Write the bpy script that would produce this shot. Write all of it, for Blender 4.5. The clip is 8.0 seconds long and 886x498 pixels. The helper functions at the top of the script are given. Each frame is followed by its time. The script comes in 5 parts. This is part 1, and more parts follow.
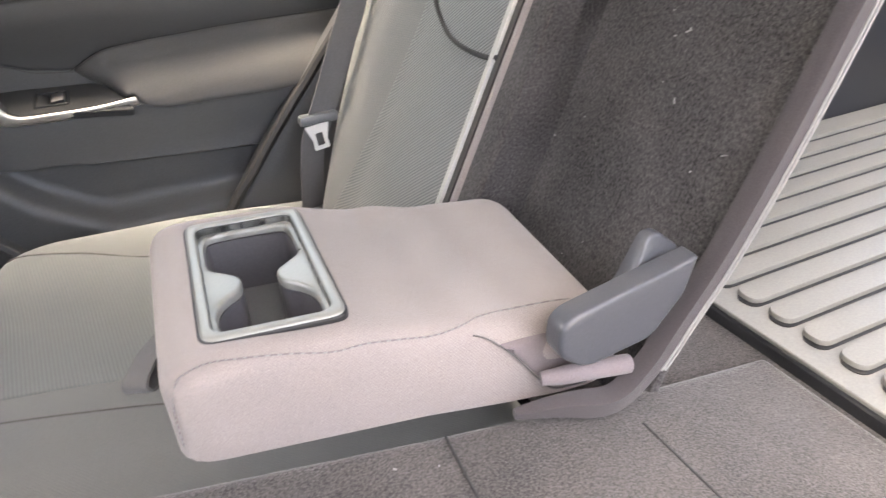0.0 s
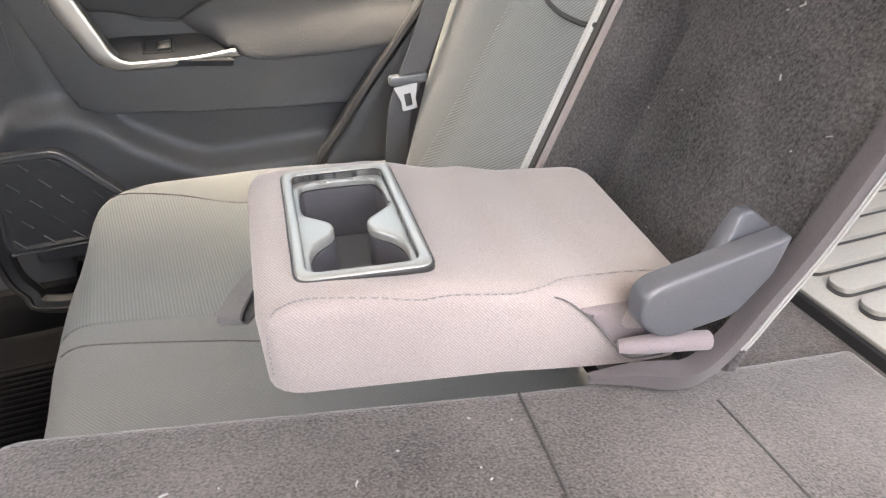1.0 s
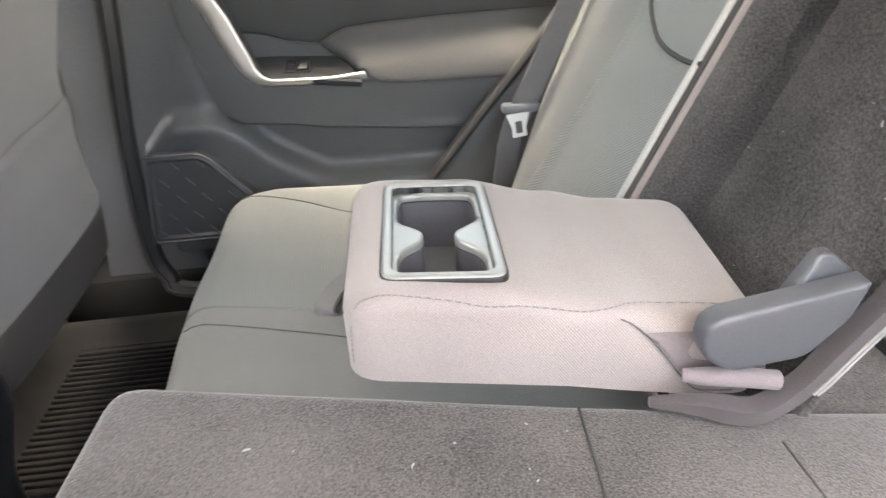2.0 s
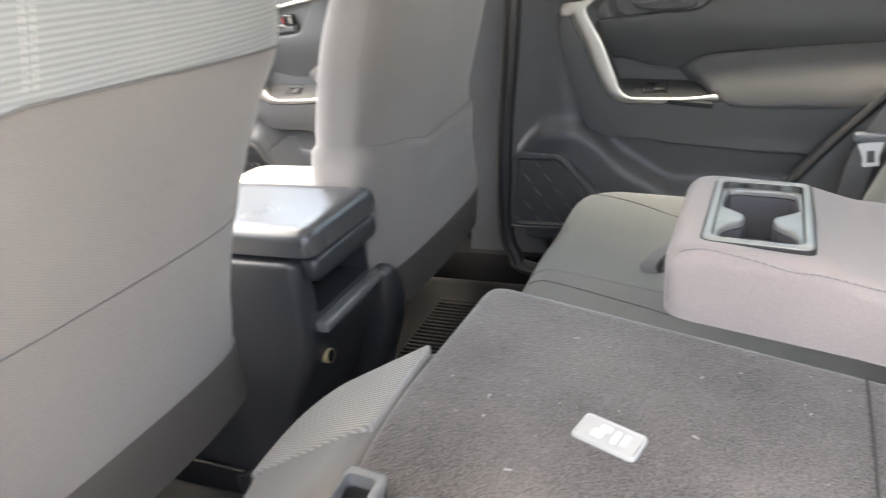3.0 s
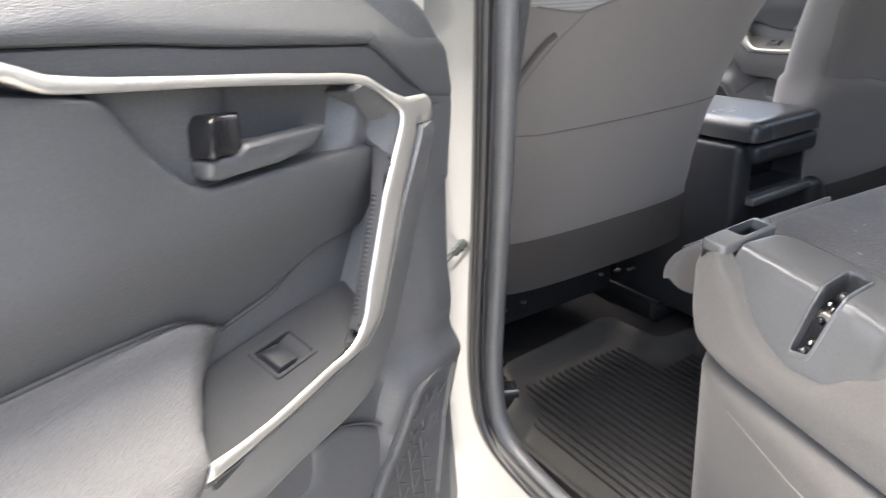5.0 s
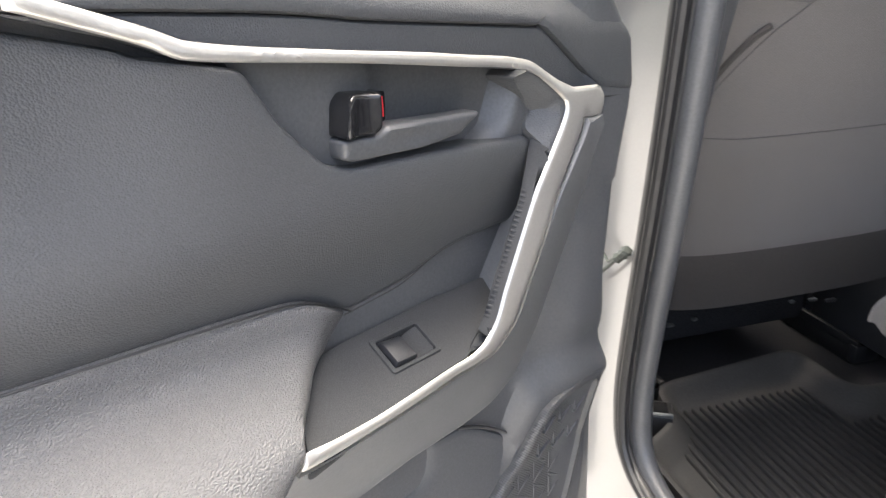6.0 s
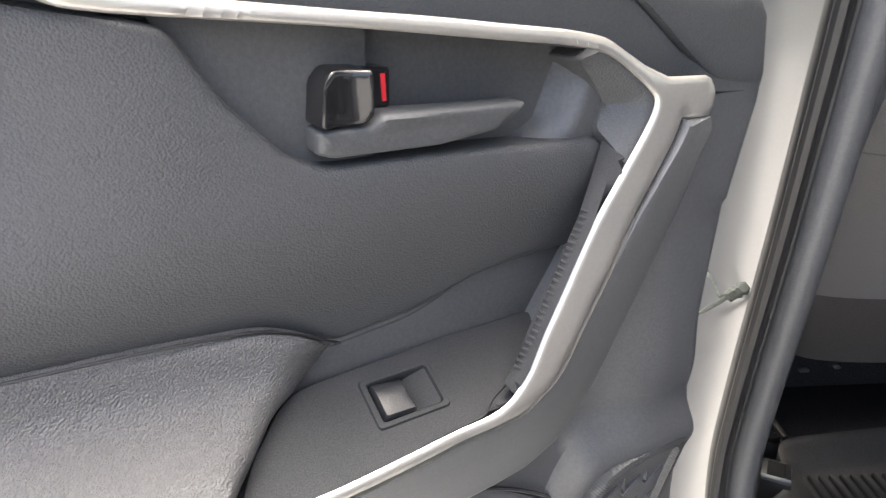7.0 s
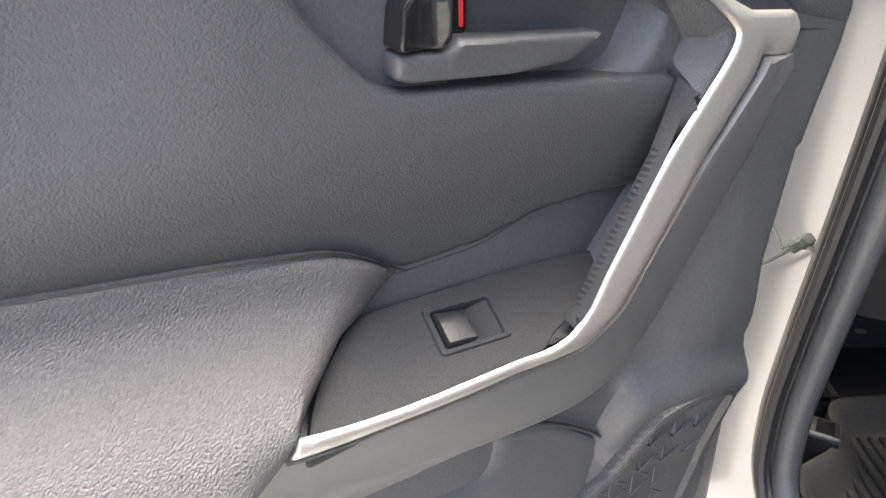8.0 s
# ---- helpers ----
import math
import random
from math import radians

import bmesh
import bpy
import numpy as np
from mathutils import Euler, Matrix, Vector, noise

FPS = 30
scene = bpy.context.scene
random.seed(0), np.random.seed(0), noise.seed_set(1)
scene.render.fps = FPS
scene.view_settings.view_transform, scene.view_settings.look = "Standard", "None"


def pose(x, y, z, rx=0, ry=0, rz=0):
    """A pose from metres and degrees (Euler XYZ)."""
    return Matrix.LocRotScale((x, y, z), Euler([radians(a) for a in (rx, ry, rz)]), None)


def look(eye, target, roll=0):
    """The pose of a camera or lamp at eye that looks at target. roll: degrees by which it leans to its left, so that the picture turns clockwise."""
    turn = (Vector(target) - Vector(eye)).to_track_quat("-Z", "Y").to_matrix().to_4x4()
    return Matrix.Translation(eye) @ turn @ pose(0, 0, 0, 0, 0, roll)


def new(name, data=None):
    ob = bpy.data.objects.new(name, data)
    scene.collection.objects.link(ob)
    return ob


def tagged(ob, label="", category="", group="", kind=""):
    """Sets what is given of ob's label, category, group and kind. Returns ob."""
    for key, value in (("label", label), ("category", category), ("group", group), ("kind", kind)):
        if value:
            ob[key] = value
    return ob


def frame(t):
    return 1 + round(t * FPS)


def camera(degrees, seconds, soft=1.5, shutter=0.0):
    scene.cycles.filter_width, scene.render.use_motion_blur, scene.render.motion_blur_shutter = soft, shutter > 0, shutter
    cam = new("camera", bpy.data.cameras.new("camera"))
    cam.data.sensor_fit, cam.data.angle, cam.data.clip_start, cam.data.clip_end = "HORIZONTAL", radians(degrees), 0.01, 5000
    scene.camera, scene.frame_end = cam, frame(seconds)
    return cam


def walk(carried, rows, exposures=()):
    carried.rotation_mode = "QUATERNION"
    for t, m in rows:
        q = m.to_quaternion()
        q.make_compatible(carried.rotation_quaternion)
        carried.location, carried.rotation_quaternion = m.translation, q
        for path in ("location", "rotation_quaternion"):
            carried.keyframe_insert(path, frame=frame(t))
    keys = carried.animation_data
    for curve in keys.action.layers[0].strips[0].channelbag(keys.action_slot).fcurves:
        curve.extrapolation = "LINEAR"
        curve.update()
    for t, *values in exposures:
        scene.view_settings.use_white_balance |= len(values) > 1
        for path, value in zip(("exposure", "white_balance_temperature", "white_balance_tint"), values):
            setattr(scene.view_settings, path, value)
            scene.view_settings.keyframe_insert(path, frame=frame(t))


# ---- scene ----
cam = camera(65.9, 8.0, soft=1.25, shutter=0.35)
PATH = [
    (0, (-0.5004, -0.5135, 1.2350), (0.1741, 1.0904, 0.2480), -4.2),
    (0.5, (-0.5129, -0.5227, 1.2330), (0.0014, 1.1122, 0.2020), -3.8),
    (1, (-0.5220, -0.5224, 1.2320), (-0.0468, 1.1144, 0.1860), -3.1),
    (1.2, (-0.5296, -0.5192, 1.2350), (-0.0694, 1.1187, 0.1840), -3.0),
    (2.3, (-0.4808, -0.6256, 1.2400), (-0.5765, 1.1561, 0.3370), -3.9),
    (2.5, (-0.4731, -0.6692, 1.2330), (-0.7708, 1.1073, 0.3630), -4.5),
    (3, (-0.4921, -0.7827, 1.2440), (-1.2390, 0.8972, 0.4560), -6.0),
    (3.5, (-0.4838, -0.9164, 1.2590), (-1.4551, 0.6828, 0.5530), -5.6),
    (4, (-0.4155, -1.0348, 1.2500), (-1.6462, 0.3847, 0.5630), -4.7),
    (4.5, (-0.3017, -1.1256, 1.2220), (-1.7691, 0.0229, 0.4950), -4.3),
    (5, (-0.2294, -1.1829, 1.2200), (-1.8479, -0.2747, 0.4730), -4.5),
    (5.2, (-0.2125, -1.1986, 1.2220), (-1.8756, -0.3787, 0.4730), -4.4),
    (6.3, (-0.2997, -1.0986, 1.2080), (-2.1253, -0.8247, 0.4370), -2.6),
    (6.5, (-0.3263, -1.0734, 1.2020), (-2.1613, -0.8901, 0.4280), -2.5),
    (7, (-0.3650, -1.0484, 1.1940), (-2.1966, -1.0244, 0.3920), -1.8),
    (7.5, (-0.3674, -1.0510, 1.1930), (-2.1749, -1.1166, 0.3390), -1.5),
    (8, (-0.3569, -1.0617, 1.1850), (-2.1268, -1.1663, 0.2600), -1.5),
]
walk(cam, [(t, look(eye, target, roll)) for t, eye, target, roll in PATH],
     [(0.0, 4.96, 7700, 9), (1.2, 5.13, 7750, 7), (2.5, 5.07, 7550, 3), (3.0, 4.70, 7350, 3), (3.5, 4.53, 7150, 4), (4.0, 4.14, 7000, 4), (5.0, 3.70, 6800, 4), (8.0, 3.38, 6800, 5)])

# ---- light ----
world = bpy.data.worlds.new("sky")
scene.world = world
world.use_nodes = True
wn = world.node_tree.nodes
sky = wn.new("ShaderNodeTexSky")
sky.sky_type = "NISHITA"
sky.sun_disc = False
sky.sun_elevation = radians(80)
sky.sun_rotation = radians(270)
sky.air_density, sky.dust_density, sky.ozone_density = 0.6, 8.0, 1.0
wn["Background"].inputs["Strength"].default_value = 0.15
world.node_tree.links.new(sky.outputs[0], wn["Background"].inputs[0])
sun = new("sun", bpy.data.lights.new("sun", "SUN"))
sun.data.energy, sun.data.angle, sun.data.color = 0.5, radians(20), (1.0, 0.99, 0.98)
sun.matrix_world = look((-0.3, 0.0, 2.3), (0, 0, 0))


# ---- materials ----
def material(name, colour, rough=0.5, metal=0.0, spread=0.25, grain=400.0, bump=0.15, bump_scale=400.0, bump_kind="noise",
             ribs=None, ribs_too=None, rib_dark=(0.78, 1.1), rib_depth=0.6, sheen=0.0, coat=0.0, wear=3.0, spec=0.5, rough_spread=0.1):
    """Two scales of colour variation, fine relief, optional ribs: (direction, period in metres)."""
    m = bpy.data.materials.new(name)
    m.use_nodes = True
    n, l = m.node_tree.nodes, m.node_tree.links
    b = n["Principled BSDF"]
    co = n.new("ShaderNodeTexCoord")
    fine, broad = n.new("ShaderNodeTexNoise"), n.new("ShaderNodeTexNoise")
    fine.inputs["Scale"].default_value, fine.inputs["Detail"].default_value = grain, 3
    broad.inputs["Scale"].default_value, broad.inputs["Detail"].default_value = wear, 5
    for t in (fine, broad):
        l.new(co.outputs["Object"], t.inputs["Vector"])
    add = n.new("ShaderNodeMath")
    add.operation = "MULTIPLY_ADD"
    add.inputs[1].default_value = 0.6
    l.new(fine.outputs["Fac"], add.inputs[0])
    half = n.new("ShaderNodeMath")
    half.operation = "MULTIPLY"
    half.inputs[1].default_value = 0.4
    l.new(broad.outputs["Fac"], half.inputs[0])
    l.new(half.outputs[0], add.inputs[2])
    ramp = n.new("ShaderNodeValToRGB")
    lo = [c * (1 - spread) for c in colour]
    hi = [min(1, c * (1 + spread)) for c in colour]
    ramp.color_ramp.elements[0].position, ramp.color_ramp.elements[1].position = 0.32, 0.68
    ramp.color_ramp.elements[0].color, ramp.color_ramp.elements[1].color = (*lo, 1), (*hi, 1)
    l.new(add.outputs[0], ramp.inputs[0])
    l.new(ramp.outputs[0], b.inputs["Base Color"])
    rr = n.new("ShaderNodeMapRange")
    rr.inputs["To Min"].default_value, rr.inputs["To Max"].default_value = max(0.02, rough - rough_spread), min(1, rough + rough_spread)
    l.new(broad.outputs["Fac"], rr.inputs["Value"])
    l.new(rr.outputs[0], b.inputs["Roughness"])
    b.inputs["Metallic"].default_value = metal
    b.inputs["Specular IOR Level"].default_value = spec
    b.inputs["Sheen Weight"].default_value = sheen
    b.inputs["Sheen Roughness"].default_value = 0.5
    b.inputs["Coat Weight"].default_value = coat
    b.inputs["Coat Roughness"].default_value = 0.15
    if bump_kind == "cells":
        tex = n.new("ShaderNodeTexVoronoi")
        tex.feature = "F1"
        tex.inputs["Scale"].default_value = bump_scale
        height = tex.outputs["Distance"]
    else:
        tex = n.new("ShaderNodeTexNoise")
        tex.inputs["Scale"].default_value, tex.inputs["Detail"].default_value = bump_scale, 3
        height = tex.outputs["Fac"]
    l.new(co.outputs["Object"], tex.inputs["Vector"])
    bp = n.new("ShaderNodeBump")
    bp.inputs["Strength"].default_value = bump
    bp.inputs["Distance"].default_value = 0.001
    bp.invert = bump_kind == "cells"
    l.new(height, bp.inputs["Height"])
    out = bp
    if ribs:
        way, period = ribs
        dot = n.new("ShaderNodeVectorMath")
        dot.operation = "DOT_PRODUCT"
        dot.inputs[1].default_value = Vector(way).normalized()
        l.new(co.outputs["Object"], dot.inputs[0])
        k = n.new("ShaderNodeMath")
        k.operation = "MULTIPLY"
        k.inputs[1].default_value = 2 * math.pi / period
        l.new(dot.outputs["Value"], k.inputs[0])
        sn = n.new("ShaderNodeMath")
        sn.operation = "SINE"
        l.new(k.outputs[0], sn.inputs[0])
        if ribs_too:
            dot2, k2, s2, both = n.new("ShaderNodeVectorMath"), n.new("ShaderNodeMath"), n.new("ShaderNodeMath"), n.new("ShaderNodeMath")
            dot2.operation, k2.operation, s2.operation, both.operation = "DOT_PRODUCT", "MULTIPLY", "SINE", "MULTIPLY"
            dot2.inputs[1].default_value = Vector(ribs_too).normalized()
            k2.inputs[1].default_value = 2 * math.pi / period
            l.new(co.outputs["Object"], dot2.inputs[0])
            l.new(dot2.outputs["Value"], k2.inputs[0])
            l.new(k2.outputs[0], s2.inputs[0])
            l.new(sn.outputs[0], both.inputs[0])
            l.new(s2.outputs[0], both.inputs[1])
            sn = both
        b2 = n.new("ShaderNodeBump")
        b2.inputs["Strength"].default_value = rib_depth
        b2.inputs["Distance"].default_value = 0.0012
        l.new(sn.outputs[0], b2.inputs["Height"])
        l.new(bp.outputs[0], b2.inputs["Normal"])
        out = b2
        dark = n.new("ShaderNodeMix")
        dark.data_type, dark.blend_type = "RGBA", "MULTIPLY"
        dark.inputs["Factor"].default_value = 1.0
        sr = n.new("ShaderNodeMapRange")
        sr.inputs["From Min"].default_value, sr.inputs["To Min"].default_value = -1.0, rib_dark[0]
        sr.inputs["To Max"].default_value = rib_dark[1]
        l.new(sn.outputs[0], sr.inputs["Value"])
        l.new(ramp.outputs[0], dark.inputs["A"])
        l.new(sr.outputs[0], dark.inputs["B"])
        l.new(dark.outputs["Result"], b.inputs["Base Color"])
    l.new(out.outputs[0], b.inputs["Normal"])
    return m


FABRIC = material("seat_fabric", (0.134, 0.126, 0.122), 0.9, ribs=((0.55, 0.45, 0.7), 0.0023), rib_depth=0.14, rib_dark=(0.93, 1.04), spread=0.16, grain=900, bump=0.5, bump_scale=1100, sheen=0.25, spec=0.2)
# Seat cloth again, cooled in colour to offset the warm light at the rear.
FABRIC_COOLED = material("cooled_seat_fabric", (0.152, 0.157, 0.153), 0.9, ribs=((0.55, 0.45, 0.7), 0.0023), rib_depth=0.14, rib_dark=(0.93, 1.04), spread=0.16, grain=900, bump=0.5, bump_scale=1100, sheen=0.25, spec=0.2)
FABRIC_ARM = material("armrest_fabric", (0.250, 0.216, 0.207), 0.9, ribs=((0.75, 0.35, 0.55), 0.0019), rib_depth=0.2, rib_dark=(0.86, 1.07), spread=0.30, grain=1300, bump=0.5, bump_scale=1100, sheen=0.25, spec=0.2)
RIB_CUSHION = material("ribbed_cushion_fabric", (0.164, 0.175, 0.172), 0.9, ribs=((1, 0.1, 0.3), 0.0042), rib_depth=0.25, rib_dark=(0.86, 1.06), sheen=0.2, spec=0.2, spread=0.15, grain=900)
RIB_BACK = material("ribbed_back_fabric", (0.198, 0.207, 0.210), 0.9, ribs=((0.25, 0.0, 1), 0.0050), rib_depth=0.32, rib_dark=(0.84, 1.06), sheen=0.2, spec=0.2, spread=0.15, grain=900)
RIB_FINE = material("fine_ribbed_fabric", (0.165, 0.175, 0.172), 0.9, ribs=((0.5, 0.6, 0.6), 0.0042), rib_depth=0.35, rib_dark=(0.72, 1.15), sheen=0.2, spec=0.2, spread=0.15, grain=900)
WELL = material("purple_grey_cup_plastic", (0.080, 0.076, 0.082), 0.45, spread=0.12, bump=0.1, bump_scale=900)
HINGE = material("satin_hinge_plastic", (0.062, 0.064, 0.072), 0.30, spread=0.1, bump=0.12, bump_scale=1100)
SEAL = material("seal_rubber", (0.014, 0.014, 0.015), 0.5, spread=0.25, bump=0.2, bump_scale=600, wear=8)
CLOTH_MAUVE = material("mauve_grey_cloth", (0.052, 0.045, 0.047), 0.92, spread=0.18, grain=800, bump=0.4, bump_scale=1000, sheen=0.2, spec=0.2)
# Seat cloth darkened so its colour carries the shade on low sides.
CLOTH_SHADED = material("shaded_dark_cloth", (0.094, 0.090, 0.087), 0.9, ribs=((0.55, 0.45, 0.7), 0.0023), rib_depth=0.14, rib_dark=(0.93, 1.04), spread=0.18, grain=900, bump=0.5, bump_scale=1100, sheen=0.2, spec=0.2)
CONSOLE = material("black_console_plastic", (0.022, 0.023, 0.026), 0.36, spread=0.2, bump=0.2, bump_scale=900)
STITCH = material("pale_stitching", (0.42, 0.41, 0.39), 0.9, spread=0.1, bump=0.2)
RIB_HEAD = material("ribbed_headrest_fabric", (0.20, 0.194, 0.188), 0.9, ribs=((0.35, 0.9, 0.0), 0.0036), rib_depth=0.5, rib_dark=(0.58, 1.20), sheen=0.2, spec=0.2, spread=0.15, grain=900)
# Armrest cloth darkened to put the hinge creases' shade into its colour.
ARM_CLOTH_SHADED = material("shaded_armrest_cloth", (0.165, 0.140, 0.144), 0.92, spread=0.2, grain=900, bump=0.4, bump_scale=1000, sheen=0.2, spec=0.2)
SKIRT = material("dark_skirt_cloth", (0.050, 0.046, 0.044), 0.85, spread=0.25, grain=700, bump=0.4, bump_scale=900)
CARPET = material("grey_carpet", (0.057, 0.051, 0.048), 1.0, spread=0.85, grain=460, bump=1.0, bump_scale=500, sheen=0.3, wear=7, spec=0.1)
CARPET_DARK = material("dark_carpet", (0.05, 0.046, 0.046), 1.0, spread=0.85, grain=330, bump=1.0, bump_scale=500, sheen=0.2, wear=9, spec=0.1)
PLASTIC = material("black_plastic", (0.062, 0.064, 0.068), 0.42, spread=0.2, bump=0.25, bump_scale=900)
PLASTIC_GREY = material("dark_grey_plastic", (0.092, 0.094, 0.097), 0.42, spread=0.15, bump=0.15, bump_scale=900)
PLASTIC_MID = material("grey_satin_plastic", (0.13, 0.135, 0.14), 0.38, spread=0.1, bump=0.08, bump_scale=900)
GRILLE = material("dotted_grille", (0.05, 0.051, 0.053), 0.42, spread=0.15, bump=0.1, bump_scale=900, ribs=((0.48, -0.88, 0), 0.0032), rib_depth=0.22, ribs_too=(0, 0, 1))
FLOOR = material("black_floor_carpet", (0.034, 0.034, 0.037), 0.95, spread=0.5, grain=420, bump=0.8, bump_scale=500, spec=0.15)
LATCH = material("shiny_grey_plastic", (0.092, 0.094, 0.097), 0.19, spread=0.08, bump=0.04, bump_scale=700, spec=0.6)
GRAIN = material("grained_soft_panel", (0.054, 0.056, 0.059), 0.45, spread=0.15, grain=600, bump=0.34, bump_scale=800, bump_kind="cells", spec=0.4)
PAD = material("grained_armrest_pad", (0.089, 0.088, 0.089), 0.42, spread=0.15, grain=500, bump=0.8, bump_scale=830, bump_kind="cells", spec=0.30)
LID = material("smooth_lid", (0.040, 0.041, 0.044), 0.27, spread=0.12, bump=0.15, bump_scale=700)
SILVER = material("satin_silver_trim", (0.50, 0.485, 0.455), 0.34, metal=0.75, spread=0.05, bump=0.05, bump_scale=1200)
CUPTRIM = material("satin_grey_cup_trim", (0.24, 0.24, 0.225), 0.35, metal=0.3, spread=0.06, bump=0.05, bump_scale=1200)
CHROME = material("bright_metal", (0.7, 0.68, 0.65), 0.18, metal=1.0, spread=0.1, bump=0.05)
SUEDE = material("matt_black_plate", (0.034, 0.035, 0.037), 0.75, spread=0.45, grain=1500, bump=0.3, bump_scale=1500, spec=0.14)
GLOSS = material("gloss_black", (0.012, 0.012, 0.013), 0.12, spread=0.1, bump=0.0)
RUBBER = material("black_rubber", (0.044, 0.043, 0.042), 0.75, spread=0.25, bump=0.2, bump_scale=600, wear=8, spec=0.25)
PAINT = material("silver_car_paint", (0.165, 0.165, 0.165), 0.3, metal=0.4, spread=0.05, bump=0.0, coat=0.5)
CREAM = material("cream_pillar_trim", (0.52, 0.50, 0.45), 0.6, spread=0.06, bump=0.1)
WHITE = material("white_plastic", (0.27, 0.27, 0.265), 0.4, spread=0.06, bump=0.1)
WORN = material("worn_grey_print", (0.44, 0.44, 0.44), 0.5, spread=0.2, bump=0.1)
BRASS = material("dull_brass", (0.75, 0.62, 0.38), 0.35, metal=0.8, spread=0.1, bump=0.02)
# Far darker than RUBBER: the far footwell's shade is put into the colour.
SHADED_BLACK = material("shaded_black", (0.007, 0.007, 0.0075), 0.85, spread=0.25, bump=0.2, bump_scale=600, spec=0.1)
STEEL = material("bright_steel", (0.72, 0.72, 0.71), 0.4, metal=0.4, spread=0.05, bump=0.02)
BELT = material("woven_belt", (0.12, 0.117, 0.117), 0.6, spread=0.15, bump=0.3, bump_scale=1500)
RED = material("red_mark", (0.6, 0.02, 0.03), 0.4, spread=0.05, bump=0.0)
SEAM = material("seam_thread", (0.035, 0.034, 0.034), 0.9, spread=0.2, bump=0.3, bump_scale=1500)
SEAM_ARM = material("cloth_seam", (0.10, 0.095, 0.093), 0.9, spread=0.2, bump=0.3, bump_scale=1500)
THREAD = material("grey_piping", (0.23, 0.225, 0.22), 0.85, spread=0.1, bump=0.4, bump_scale=1500)
CARGO = material("grey_cargo_mat", (0.185, 0.178, 0.158), 0.45, spread=0.12, bump=0.1, wear=6)
HEADLINER = material("light_headliner", (0.54, 0.53, 0.51), 0.95, spread=0.05, bump=0.3)
# Base colour raised so the ground throws light up into the car.
ASPHALT = material("asphalt", (0.31, 0.305, 0.295), 0.9, spread=0.5, grain=60, bump=0.8, bump_scale=90, wear=0.6)
LEAF = material("hedge_leaf", (0.06, 0.10, 0.035), 0.6, spread=0.5, grain=20, bump=0.1)
GLASS = bpy.data.materials.new("window_glass")
GLASS.use_nodes = True
_b = GLASS.node_tree.nodes["Principled BSDF"]
_b.inputs["Transmission Weight"].default_value, _b.inputs["Roughness"].default_value, _b.inputs["IOR"].default_value = 1.0, 0.0, 1.05
_b.inputs["Base Color"].default_value = (0.86, 0.92, 0.89, 1)

GLASS_DARK = GLASS.copy()
GLASS_DARK.name = "tinted_glass"
GLASS_DARK.node_tree.nodes["Principled BSDF"].inputs["Base Color"].default_value = (0.22, 0.27, 0.25, 1)
GLASS_DARK.node_tree.nodes["Principled BSDF"].inputs["IOR"].default_value = 1.4
WIRE = material("torn_wire_sleeve", (0.062, 0.070, 0.060), 0.7, spread=0.5, grain=300, bump=0.5, bump_scale=400)


# ---- building helpers ----
def thing(name, at, label, category, group="", kind=""):
    ob = new(name)
    ob.empty_display_size = 0.05
    ob.location = at
    return tagged(ob, label, category, group, kind)


def part(name, bm, mat, parent=None, label="", sharp=40, kind=""):
    me = bpy.data.meshes.new(name)
    bm.to_mesh(me)
    bm.free()
    for p in me.polygons:
        p.use_smooth = True
    me.set_sharp_from_angle(angle=radians(sharp))
    me.materials.append(mat)
    ob = new(name, me)
    if parent:
        ob.parent = parent
        ob.matrix_parent_inverse = Matrix.Translation(parent.location).inverted()
    return tagged(ob, label, kind=kind)


def smooth(pts, n=6, closed=True):
    """A Catmull-Rom curve through the points."""
    p = [Vector(a) for a in pts]
    out, m = [], len(p)
    for i in range(m if closed else m - 1):
        if closed:
            a, b, c, d = p[i - 1], p[i], p[(i + 1) % m], p[(i + 2) % m]
        else:
            a, b, c, d = p[max(i - 1, 0)], p[i], p[i + 1], p[min(i + 2, m - 1)]
        for k in range(n):
            t = k / n
            out.append(0.5 * (2 * b + (c - a) * t + (2 * a - 5 * b + 4 * c - d) * t * t + (3 * b - a - 3 * c + d) * t ** 3))
    if not closed:
        out.append(p[-1])
    return out


def rounded(pts, r, n=5):
    """A closed polygon with its corners rounded; r is one radius or one a corner."""
    p, out = [Vector(a) for a in pts], []
    rs = r if isinstance(r, (list, tuple)) else [r] * len(p)
    for i, b in enumerate(p):
        a, c = p[i - 1], p[(i + 1) % len(p)]
        ea, ec = (a - b), (c - b)
        k = min(rs[i], ea.length * 0.49, ec.length * 0.49)
        a1, c1 = b + ea.normalized() * k, b + ec.normalized() * k
        for j in range(n + 1):
            t = j / n
            out.append(a1 * (1 - t) ** 2 + b * 2 * t * (1 - t) + c1 * t * t)
    return out


def box_outline(u0, u1, v0, v1, r, n=5):
    return rounded([(u0, v0), (u1, v0), (u1, v1), (u0, v1)], r, n)


def inside(poly, q):
    x, y = q[:, 0], q[:, 1]
    res = np.zeros(len(q), bool)
    for i in range(len(poly)):
        (x1, y1), (x2, y2) = poly[i - 1], poly[i]
        if y1 != y2:
            hit = ((y1 > y) != (y2 > y)) & (x < (x2 - x1) * (y - y1) / (y2 - y1) + x1)
            res ^= hit
    return res


def distance(poly, q):
    best = np.full(len(q), 1e9)
    for i in range(len(poly)):
        a, b = np.array(poly[i - 1]), np.array(poly[i])
        ab = b - a
        t = np.clip(((q - a) @ ab) / max(ab @ ab, 1e-12), 0, 1)
        best = np.minimum(best, np.hypot(*(q - (a + t[:, None] * ab)).T))
    return best


